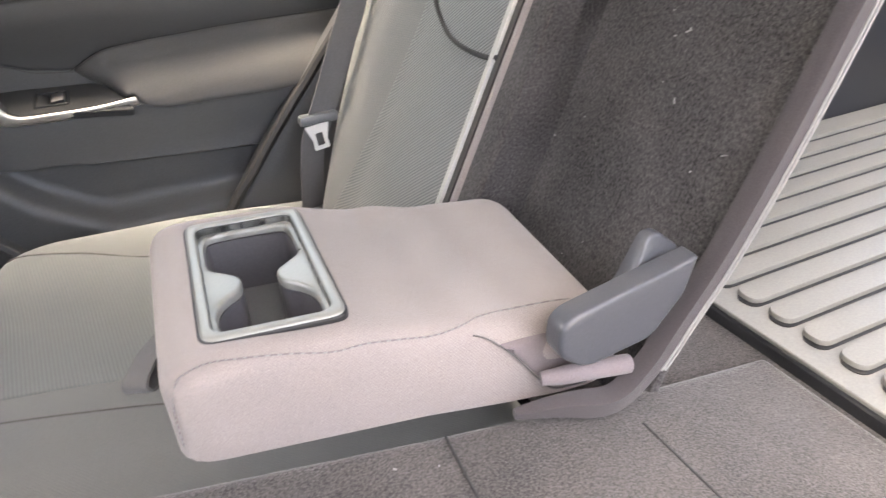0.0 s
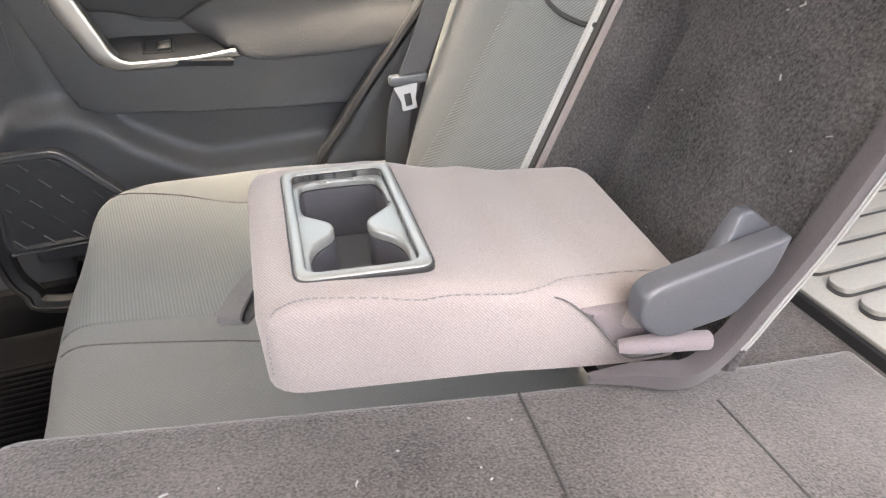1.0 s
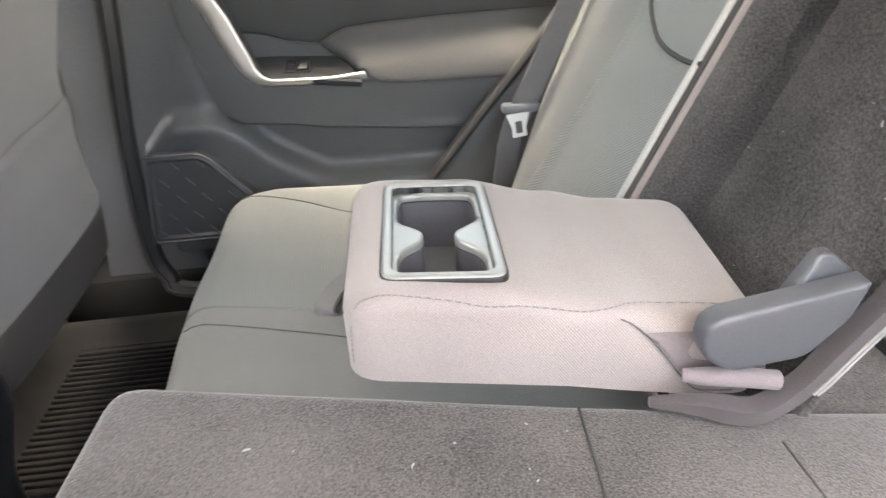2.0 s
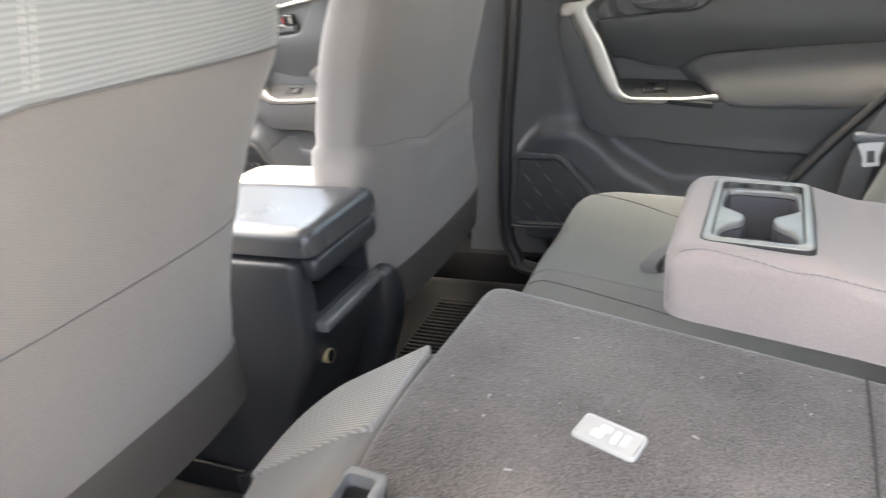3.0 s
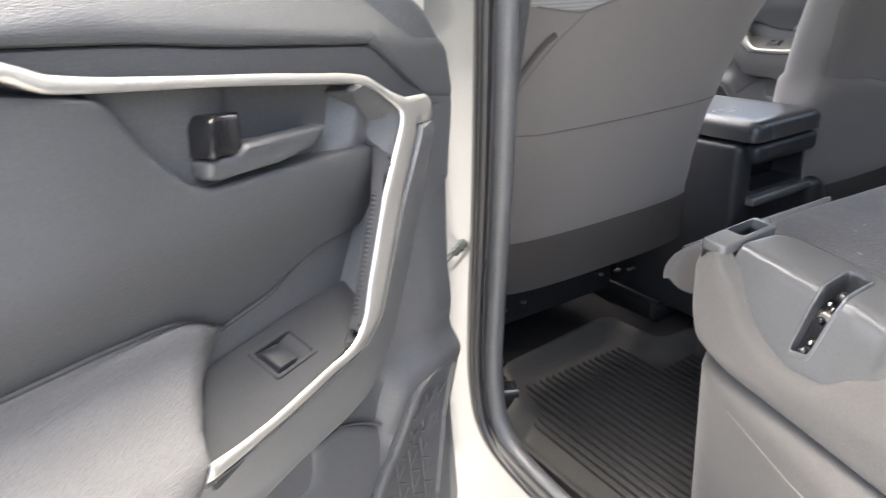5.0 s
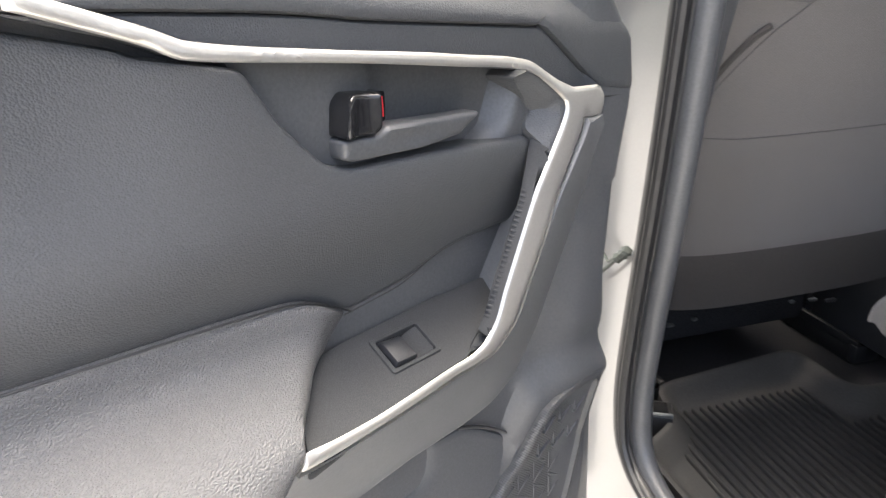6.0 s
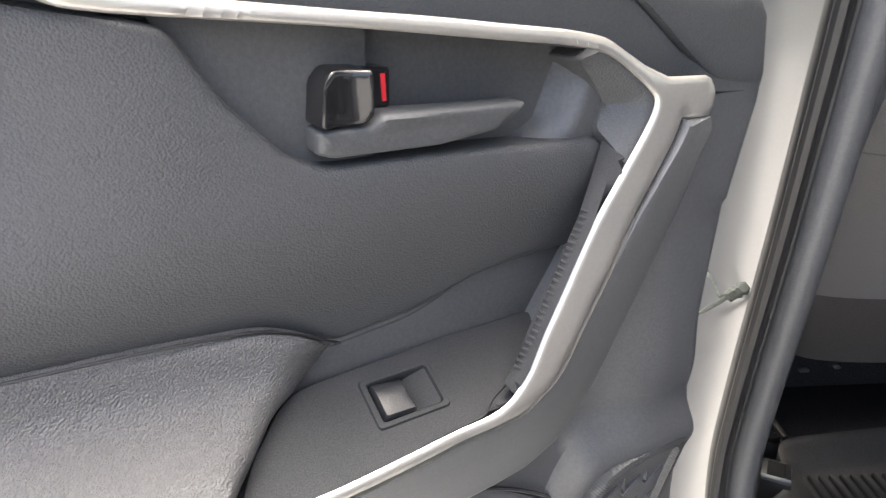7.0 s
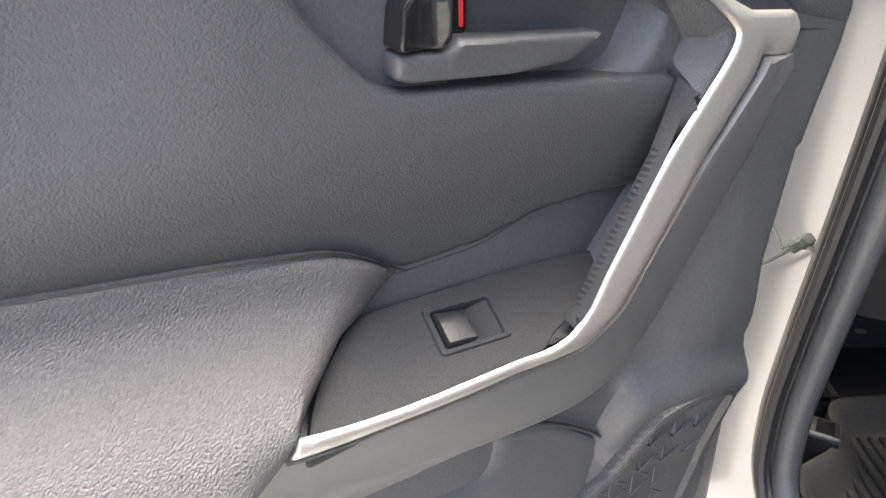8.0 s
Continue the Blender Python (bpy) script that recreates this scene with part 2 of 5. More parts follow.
def resample(poly, step):
    out = []
    for i in range(len(poly)):
        a, b = Vector(poly[i]), Vector(poly[(i + 1) % len(poly)])
        k = max(1, round((b - a).length / step))
        out += [tuple(a + (b - a) * j / k) for j in range(k)]
    return out


from mathutils.geometry import delaunay_2d_cdt


def pad(outline, m, top, base=None, holes=(), step=0.012, rings=(0.0015, 0.004, 0.008, 0.013)):
    """A shaped slab: top(u, v, d, e) gives its height, d and e the distances from the outline and the holes; base(u, v) its underside."""
    loops = [resample([tuple(p)[:2] for p in outline], step)] + [resample([tuple(p)[:2] for p in h], step) for h in holes]
    outer, cut = loops[0], loops[1:]
    arr = np.array(outer)
    lo, hi = arr.min(0), arr.max(0)
    gx, gy = np.meshgrid(np.arange(lo[0], hi[0] + step, step), np.arange(lo[1], hi[1] + step, step))
    gy = gy.copy()
    gx = gx + (np.arange(gx.shape[0]) % 2)[:, None] * step * 0.5
    cand = [np.stack([gx.ravel(), gy.ravel()], 1)]
    far = max(rings) if rings else step * 0.5
    ok = inside(outer, cand[0]) & (distance(outer, cand[0]) > far + step * 0.35)
    for h in cut:
        ok &= ~inside(h, cand[0]) & (distance(h, cand[0]) > far + step * 0.35)
    pts = [cand[0][ok]]
    for lp in loops:
        a = np.array(lp)
        t = np.roll(a, -1, 0) - np.roll(a, 1, 0)
        t /= np.maximum(np.hypot(*t.T), 1e-9)[:, None]
        nn = np.stack([-t[:, 1], t[:, 0]], 1)
        for r in rings:
            for sgn in (1, -1):
                q = a + nn * r * sgn
                good = inside(outer, q) & (distance(outer, q) > r * 0.93)
                for h in cut:
                    good &= ~inside(h, q) & (distance(h, q) > r * 0.93)
                pts.append(q[good])
    verts, edges = [], []
    for lp in loops:
        k = len(verts)
        verts += [Vector(p) for p in lp]
        edges += [(k + i, k + (i + 1) % len(lp)) for i in range(len(lp))]
    nb = len(verts)
    verts += [Vector(p) for p in np.concatenate(pts)]
    vs, es, fs, *_ = delaunay_2d_cdt(verts, edges, [], 0, 1e-6)
    q = np.array([tuple(v) for v in vs])
    cen = np.array([q[list(f)].mean(0) for f in fs])
    keep = inside(outer, cen)
    for h in cut:
        keep &= ~inside(h, cen)
    d = distance(outer, q)
    e = np.full(len(q), 1.0)
    for h in cut:
        e = np.minimum(e, distance(h, q))
    bm = bmesh.new()
    bv = [bm.verts.new(m @ Vector((u, v, top(u, v, float(d[i]), float(e[i]))))) for i, (u, v) in enumerate(q)]
    flip = m.to_3x3().determinant() < 0
    for f, k in zip(fs, keep):
        if k:
            ids = list(f)
            a, b, c = (q[i] for i in ids[:3])
            ccw = (b[0] - a[0]) * (c[1] - a[1]) - (b[1] - a[1]) * (c[0] - a[0]) > 0
            if ccw == flip:
                ids.reverse()
            bm.faces.new([bv[i] for i in ids])
    if base is not None:
        for ed in [ed for ed in bm.edges if len(ed.link_faces) == 1]:
            f = ed.link_faces[0]
            a, b = ed.verts
            for lo_ in f.loops:
                if lo_.edge == ed:
                    a, b = lo_.vert, lo_.link_loop_next.vert
            inv = m.inverted()
            pa, pb = inv @ a.co, inv @ b.co
            ca = bm.verts.new(m @ Vector((pa.x, pa.y, base(pa.x, pa.y))))
            cb = bm.verts.new(m @ Vector((pb.x, pb.y, base(pb.x, pb.y))))
            bm.faces.new([b, a, ca, cb])
        bmesh.ops.remove_doubles(bm, verts=bm.verts[:], dist=1e-5)
    for v in [v for v in bm.verts if not v.link_faces]:
        bm.verts.remove(v)
    return bm


def fillet(d, r):
    """Height lost at the distance d from an edge rounded with the radius r."""
    return 0.0 if d >= r else r - math.sqrt(max(0.0, r * r - (r - d) ** 2))


def sweep(path, profile, up=(0, 0, 1), closed=False, scale=None, cap=True):
    """A profile of (side, up) points carried along a path."""
    p = [Vector(a) for a in path]
    n, bm, rings = len(p), bmesh.new(), []
    up = Vector(up)
    for i in range(n):
        t = (p[(i + 1) % n] - p[i - 1]) if closed else (p[min(i + 1, n - 1)] - p[max(i - 1, 0)])
        t.normalize()
        side = t.cross(up)
        side = side.normalized() if side.length > 1e-6 else Vector((1, 0, 0))
        w = side.cross(t)
        k = scale(i / (n - 1)) if scale else 1.0
        rings.append([bm.verts.new(p[i] + side * a * k + w * b * k) for a, b in profile])
    m = len(profile)
    for i in range(n if closed else n - 1):
        r, s = rings[i], rings[(i + 1) % n]
        for j in range(m):
            bm.faces.new([r[j], r[(j + 1) % m], s[(j + 1) % m], s[j]])
    if cap and not closed:
        bm.faces.new(rings[0][::-1])
        bm.faces.new(rings[-1])
    bmesh.ops.recalc_face_normals(bm, faces=bm.faces[:])
    return bm


def tube(path, r, n=6, **k):
    return sweep(path, [(r * math.cos(2 * math.pi * i / n), r * math.sin(2 * math.pi * i / n)) for i in range(n)], **k)


def loft(rings, closed_ends=True):
    bm = bmesh.new()
    rv = [[bm.verts.new(p) for p in r] for r in rings]
    m = len(rv[0])
    for r, s in zip(rv, rv[1:]):
        for j in range(m):
            bm.faces.new([r[j], r[(j + 1) % m], s[(j + 1) % m], s[j]])
    if closed_ends:
        bm.faces.new(rv[0][::-1])
        bm.faces.new(rv[-1])
    bmesh.ops.recalc_face_normals(bm, faces=bm.faces[:])
    return bm


def rbox(lo, hi, r=0.006, seg=2, m=None):
    """A box with rounded edges between two corners."""
    bm = bmesh.new()
    bmesh.ops.create_cube(bm, size=1)
    lo, hi = Vector(lo), Vector(hi)
    for v in bm.verts:
        v.co = Vector(((lo[i] + hi[i]) / 2 + v.co[i] * (hi[i] - lo[i]) for i in range(3)))
    if r > 0:
        bmesh.ops.bevel(bm, geom=bm.edges[:], offset=r, segments=seg, affect="EDGES", profile=0.5)
    if m:
        bm.transform(m)
        if m.to_3x3().determinant() < 0:
            bmesh.ops.reverse_faces(bm, faces=bm.faces[:])
    return bm


def plane_frame(o, u, v, n):
    """A frame whose (u, v, height) axes are the given vectors."""
    u, v, n = Vector(u), Vector(v), Vector(n)
    m = Matrix.Identity(4)
    for i, c in enumerate((u, v, n)):
        for j in range(3):
            m[j][i] = c[j]
    m.translation = Vector(o)
    return m


def ramp(x, *ks):
    """Piecewise linear: (x, y) knots."""
    if x <= ks[0][0]:
        return ks[0][1]
    for (a, p), (b, q) in zip(ks, ks[1:]):
        if x <= b:
            t = (x - a) / (b - a)
            return p + (q - p) * t
    return ks[-1][1]


def ease(x, *ks):
    if x <= ks[0][0]:
        return ks[0][1]
    for (a, p), (b, q) in zip(ks, ks[1:]):
        if x <= b:
            t = (x - a) / (b - a)
            return p + (q - p) * t * t * (3 - 2 * t)
    return ks[-1][1]


XY = Matrix.Identity(4)

# ---- setting ----
def slab(name, lo, hi, mat, label="", r=0.004, parent=None):
    return part(name, rbox(lo, hi, r), mat, parent, label, kind="structure" if parent is None else "")


g = bmesh.new()
bmesh.ops.create_grid(g, x_segments=40, y_segments=40, size=400)
for v in g.verts:
    v.co.z = 0.12
tagged(part("ground", g, ASPHALT, kind="structure"), "weathered asphalt under and around the car, paled to bounce light into it", "ground")
tagged(slab("floor", (-2.08, -0.70, 0.40), (0.05, 0.70, 0.455), FLOOR), "dark carpeted floor of the car", "floor")
tagged(slab("ceiling", (-1.50, -0.62, 1.60), (1.05, 0.62, 1.64), HEADLINER, r=0.012), "light woven headliner of the car roof", "ceiling")
tagged(slab("wall_front", (-2.10, -0.72, 0.40), (-1.80, 0.72, 1.06), PLASTIC, r=0.03), "black plastic dashboard and bulkhead", "wall")


def strip(pts, lo, hi, mat, name, label, category):
    """A bar of the cross-section lo..hi along a line."""
    ob = part(name, sweep(pts, [(lo[0], lo[1]), (hi[0], lo[1]), (hi[0], hi[1]), (lo[0], hi[1])]), mat, kind="structure")
    return tagged(ob, label, category)


# The painted body side round the open doorway.
SIDE = plane_frame((0, -0.758, 0), (1, 0, 0), (0, 0, 1), (0, -1, 0))
jamb = smooth([(-0.803, 1.45), (-0.820, 1.25), (-0.850, 1.0), (-0.881, 0.80), (-0.89, 0.70), (-0.872, 0.63), (-0.79, 0.60), (-0.55, 0.59), (-0.2, 0.585)], 6, False)
outer = [tuple(p) for p in jamb] + [(0.05, 0.60), (0.05, 0.36), (-1.12, 0.36), (-1.08, 0.80), (-1.05, 1.10), (-1.00, 1.45)]
body = part("wall_side", pad(outer, SIDE, lambda u, v, d, e: -fillet(d, 0.012) - 0.03 * max(0, 0.62 - v), lambda u, v: -0.014, step=0.03), PAINT, kind="structure")
tagged(body, "silver painted door jamb and sill of the car body", "car body")
tagged(slab("wall_right", (-2.1, 0.86, 0.40), (1.05, 0.90, 1.20), PAINT, r=0.01), "silver painted body side", "wall")
# Sill takes the same black with far-side shade in its colour.
tagged(slab("wall_sill", (-2.1, 0.68, 0.40), (-0.20, 0.85, 0.56), SHADED_BLACK, r=0.04), "black plastic sill trim under the closed doors", "trim")
tagged(slab("wall_left", (-2.1, -0.74, 0.40), (-1.10, -0.70, 1.18), PLASTIC, r=0.01), "dark lining of the closed front door", "wall")
tagged(slab("wall_rear", (1.06, -0.70, 0.40), (1.12, 0.70, 1.12), PLASTIC, r=0.02), "dark plastic tailgate lining", "wall")
tagged(slab("wall_quarter", (0.02, -0.74, 0.40), (1.05, -0.62, 1.20), PLASTIC, r=0.03), "dark plastic luggage side lining", "wall")
tagged(slab("wall_quarter_right", (-0.10, 0.66, 0.40), (1.05, 0.76, 1.20), PLASTIC, r=0.03), "dark plastic luggage side lining", "wall")
for y in (-0.66, 0.66):
    strip([(-2.05, y * 1.05, 1.06), (-1.50, y, 1.58), (0.6, y, 1.60), (1.05, y, 1.45)], (-0.03, -0.03), (0.03, 0.03), HEADLINER, "trim", "light roof rail trim", "trim")
    strip([(0.20, y * 1.04, 1.18), (0.42, y, 1.60)], (-0.07, -0.02), (0.07, 0.02), HEADLINER, "trim", "light rear pillar trim", "trim")

# Cream trim and dark lower cover on the inside of the pillar, with the door seal.
pl = sweep([(-0.867, -0.694, 1.192), (-0.855, -0.689, 1.30), (-0.815, -0.668, 1.60)], [(-0.008, -0.003), (0.006, -0.003), (0.008, 0.0), (0.008, 0.008), (-0.008, 0.008)], up=(0, 1, 0))
tagged(part("pillar_trim", pl, CREAM, kind="structure"), "cream upper pillar cover", "trim")
pl = sweep(smooth([(-0.972, -0.714, 0.60), (-0.968, -0.714, 0.72), (-0.963, -0.714, 0.84), (-0.940, -0.714, 0.94), (-0.911, -0.714, 1.047), (-0.890, -0.714, 1.128), (-0.871, -0.714, 1.19)], 4, False), [(-0.010, -0.026), (0.010, -0.026), (0.010, 0.018), (0.006, 0.024), (-0.006, 0.024), (-0.010, 0.018)], up=(0, 1, 0))
tagged(part("pillar_cover", pl, PLASTIC, kind="structure"), "dark plastic lower pillar cover", "trim")
pl = sweep([(-0.878, -0.728, 1.185), (-0.864, -0.722, 1.30), (-0.824, -0.702, 1.60)], [(-0.008, -0.026), (0.008, -0.026), (0.008, 0.022), (-0.008, 0.022)], up=(0, 1, 0))
tagged(part("pillar_backing", pl, PLASTIC_GREY, kind="structure"), "dark grey backing of the upper pillar cover", "trim")
seal_path = [(p.x, -0.755, p.y) for p in jamb]
seal = thing("door_seal", (-0.9, -0.735, 0.6), "black rubber seal round the open doorway", "seal")
part("bulb", tube([(x - 0.026, y - 0.006, z) for x, y, z in seal_path], 0.012, 10, up=(0, 1, 0)), SEAL, seal)
part("ridge", tube([(x - 0.014, y - 0.013, z) for x, y, z in seal_path], 0.006, 8, up=(0, 1, 0)), SEAL, seal)
part("lip", tube([(x - 0.004, y + 0.008, z) for x, y, z in seal_path], 0.013, 12, up=(0, 1, 0)), PLASTIC, seal, "satin grey inner lip")

# Right pillar and seal beside the closed door.
tagged(part("pillar_right", sweep([(-1.03, 0.735, 0.45), (-1.0, 0.735, 0.75), (-0.985, 0.73, 1.05), (-0.96, 0.72, 1.25), (-0.90, 0.66, 1.6)],
      [(-0.14, -0.03), (0.055, -0.03), (0.055, 0.02), (-0.14, 0.02)], up=(0, 1, 0)), PLASTIC, kind="structure"), "dark plastic pillar cover beside the closed door", "trim")
rs = thing("door_seal", (-0.97, 0.66, 0.5), "black rubber seal beside the closed door", "seal")
right_run = smooth([(-0.90, 0.655, 1.30), (-0.928, 0.66, 1.05), (-0.955, 0.665, 0.85), (-0.965, 0.665, 0.66), (-0.945, 0.66, 0.57), (-0.86, 0.65, 0.53), (-0.3, 0.65, 0.52)], 6, False)
part("bulb", tube(right_run, 0.018, 8, up=(0, 1, 0)), SEAL, rs)
part("lip", tube([(p.x - 0.010, p.y - 0.014, p.z) for p in right_run], 0.0055, 6, up=(0, 1, 0)), RUBBER, rs)


# ---- doors ----
def near(poly, u, v):
    return float(distance_open(poly, np.array([[u, v]]))[0])


def distance_open(poly, q):
    best = np.full(len(q), 1e9)
    for i in range(1, len(poly)):
        a, b = np.array(poly[i - 1]), np.array(poly[i])
        ab = b - a
        t = np.clip(((q - a) @ ab) / max(ab @ ab, 1e-12), 0, 1)
        best = np.minimum(best, np.hypot(*(q - (a + t[:, None] * ab)).T))
    return best


def car_door(name, M, at, label, length=0.95, fine=0.010, s0=-0.005, gs=0.0, skew=Matrix()):
    """A rear door: s along it from the hinge, z up, d out of its lining."""
    L, bulge = length, 0.036 if gs else 0.016
    door = tagged(thing(name, at, label, "door"), kind="structure")
    flat = lambda h, r: (lambda u, v, d, e: h - fillet(d, r))
    # shell and lining
    shell = [(s0, 0.55), (s0 + 0.005, 0.95), (s0 + 0.010, 1.12), (0.03, 1.19), (0.08, 1.225), (L + 0.03, 1.262), (L + 0.03, 0.75), (L - 0.2, 0.55)]
    part("shell", pad(rounded(shell, 0.02), M, flat(-0.045, 0.01), lambda u, v: -0.135, step=0.04), PAINT, door, "silver painted door shell")
    reach = lambda u: u + (1.3 * gs if u < 0.09 else 0.0)
    lining = rounded([(reach(u), v) for u, v in ((0.022, 1.10), (0.029, 1.15), (0.062, 1.192), (0.10, 1.214), (0.14, 1.219), (0.45, 1.232), (L, 1.252), (L, 0.60), (0.058, 0.60), (0.046, 0.70),
                      (0.042, 0.83), (0.050, 0.935), (0.040, 1.03))], 0.012)
    part("lining", pad(lining, M, lambda u, v, d, e: -0.028 + 0.026 * ease(u, (0.08, 1), (0.16, 0)) * ease(v, (0.80, 0.2), (0.90, 1)) + 0.0025 * ease(v, (1.0265, 0), (1.028, 1)) - fillet(d, 0.006) + (bulge * ease(v - ramp(u - gs, (0.03, 0.838), (0.085, 0.880), (0.165, 0.880), (0.211, 0.850), (0.253, 0.806), (0.30, 0.775), (0.36, 0.74)), (-0.035, 1), (0.015, 0)) if gs else ramp(v, (0.74, 0.004), (0.83, 0.024)) * ease(v - ramp(u, (0.05, 0.86), (0.11, 0.868), (0.15, 0.862), (0.172, 0.80), (0.19, 0.73)), (-0.040, 1), (0.006, 0))), lambda u, v: -0.05, step=0.011), PLASTIC, door)
    roll = smooth([(0.071, 1.113), (0.087, 1.122), (0.147, 1.168), (0.165, 1.1715), (0.30, 1.186), (0.442, 1.202), (L, 1.236)], 5, False)
    top = [tuple(p) for p in roll] + [(L, 1.252), (0.45, 1.233), (0.14, 1.220), (0.10, 1.214), (0.062, 1.191), (0.030, 1.15), (0.0235, 1.104)]
    part("upper_roll", pad(top, M, lambda u, v, d, e: 0.002 - fillet(d, 0.004) - 0.6 * max(0, v - (1.155 + 0.055 * min(1, u / 0.4))), lambda u, v: -0.05, step=fine), GRAIN, door, "grained upper roll of the door lining")
    stripline = [(p.x, p.y - 0.0006) for p in roll][::-1] + [(0.096, 1.112), (0.13, 1.115), (0.149, 1.125), (0.171, 1.140), (0.30, 1.162), (0.431, 1.180), (0.452, 1.190), (0.50, 1.2045), (L, 1.232)]
    part("upper_strip", pad(stripline, M, flat(-0.0015, 0.002), lambda u, v: -0.05, step=fine), GRAIN, door)
    T = M @ skew
    # silver bezel
    inner = [(0.140, 1.111), (0.1445, 1.099), (0.1625, 1.075), (0.185, 1.0455), (0.2065, 1.010), (0.2225, 0.984), (0.232, 0.966), (0.2415, 0.955), (0.251, 0.948), (0.265, 0.9445), (0.2958, 0.9445), (0.3592, 0.9460), (0.4150, 0.9530)]
    run = [(0.4230, 0.9400), (0.3931, 0.9365), (0.3602, 0.9345), (0.3253, 0.9325), (0.2881, 0.932), (0.241, 0.934), (0.2225, 0.943), (0.2065, 0.9560), (0.1905, 0.9800), (0.1695, 1.0110), (0.1535, 1.0380), (0.1370, 1.0610), (0.1200, 1.0850), (0.1150, 1.0965)]
    cap = [(0.0932, 1.0964), (0.0908, 1.1098), (0.0939, 1.1184), (0.0989, 1.1209), (0.1297, 1.1232)]
    top_u = [(0.147, 1.131), (0.163, 1.141), (0.1726, 1.147), (0.183, 1.1505), (0.2048, 1.155), (0.24, 1.160), (0.276, 1.1655), (0.326, 1.172), (0.394, 1.1815), (0.4234, 1.187), (0.4311, 1.1895), (0.4472, 1.197), (0.50, 1.217)]
    in_top = [(0.50, 1.207), (0.4504, 1.1885), (0.4369, 1.1815), (0.4267, 1.178), (0.3965, 1.1735), (0.3285, 1.165), (0.2768, 1.1575), (0.24, 1.152), (0.2053, 1.1472), (0.1835, 1.1425), (0.1695, 1.1368), (0.1558, 1.1266), (0.1455, 1.118)]
    outer = [tuple(p) for p in smooth(run, 3, False)]
    bez = outer + cap + [tuple(p) for p in smooth(top_u, 3, False)] + [tuple(p) for p in smooth(in_top + inner, 3, False)]
    proud = 0.2 if gs else 1.0
    lift = lambda u, v: ramp(u, (0.28, 0.0), (0.42, 0.017 * proud)) * ramp(v, (0.95, 1), (1.0, 0)) + ramp(v, (0.90, 0.029), (0.95, 0.029), (1.05, 0.022), (1.12, 0.018), (1.15, 0.012), (1.2, 0.006))
    part("silver_bezel", pad(bez, T, lambda u, v, d, e: lift(u, v) - fillet(d, 0.003) - 0.9 * max(0, 0.006 - near(outer, u, v)), lambda u, v: lift(u, v) - 0.003, step=0.006, rings=(0.0008, 0.002, 0.004)), SILVER, door, "satin silver door pull bezel")
    # pull body and its ribbed grip
    edge = [(L, 0.945), (0.60, 0.944)] + outer + [(0.094, 1.096)]
    rim = [(0.0905, 1.088), (0.101, 1.034), (0.130, 0.976), (0.159, 0.914), (0.182, 0.874), (0.212, 0.861), (0.25, 0.857), (0.303, 0.856), (0.342, 0.850), (0.5, 0.84), (L, 0.827)]
    part("pull_body", pad(edge + rim, T, lambda u, v, d, e: ramp(near(edge, u, v), (0, 0.0135), (0.03, 0.010), (0.05, 0.005), (0.08, -0.004)) + ramp(u, (0.24, 0.008), (0.42, 0.012 if gs else 0.026)) * ramp(near(edge, u, v), (0, 1), (0.07, 0)) - fillet(d, 0.003), lambda u, v: -0.05, step=fine), PLASTIC_GREY, door)
    lipped = [(0.1645, 1.088), (0.1745, 1.071), (0.189, 1.0475), (0.2105, 1.0122), (0.2265, 0.986), (0.236, 0.968), (0.2455, 0.957)]
    grip = lipped + [(0.238, 0.945), (0.223, 0.960), (0.2115, 0.980), (0.194, 1.012), (0.175, 1.045), (0.165, 1.061), (0.158, 1.077)]
    wall = lambda u, v: lift(u, v) - 0.0015 - 1.6 * near(inner, u, v)
    part("grip", pad(grip, T, lambda u, v, d, e: wall(u, v) - fillet(d, 0.001), lambda u, v: wall(u, v) - 0.003, step=min(fine, 0.005)), SUEDE, door)
    across, along = Vector((0.854, 0.52, -1.1)).normalized(), Vector((-0.52, 0.854, 0))
    for k in range(26):
        a = Vector((0.1855, 1.052)).lerp(Vector((0.2370, 0.966)), k / 25)
        R = T @ plane_frame((a.x, a.y, wall(a.x, a.y)), across, along, across.cross(along))
        part("grip_rib", rbox((-0.0025, -0.0010, -0.003), (0.0030, 0.0010, 0.0004), 0.0004, 1, R), SUEDE, door)
    corner = rounded([(0.187, 1.137), (0.174, 1.1245), (0.1615, 1.110), (0.167, 1.095), (0.163, 1.086), (0.1595, 1.074), (0.165, 1.056), (0.152, 1.052), (0.138, 1.075), (0.126, 1.100), (0.134, 1.120), (0.158, 1.136), (0.175, 1.143)], 0.003)
    hem = [tuple(p) for p in smooth(in_top + inner, 3, False)]
    under = lambda u, v: bool(inside(bez, np.array([[u, v]]))[0])
    part("corner_panel", pad(corner, T, lambda u, v, d, e: max(-0.004, lift(u, v) - 0.0042 - (0 if under(u, v) else 1.1 * near(hem, u, v))), lambda u, v: -0.05, step=0.004, rings=(0.001, 0.003)), GRAIN, door)
    part("end_seam", tube([M @ Vector((0.088, 1.1065, 0.0)), M @ Vector((0.027, 1.1015, -0.001))], 0.0013), SEAL, door)
    part("end_seam", tube([M @ Vector((0.092, 1.0262, -0.003)), M @ Vector((0.047, 1.0272, -0.003))], 0.0013), SEAL, door)
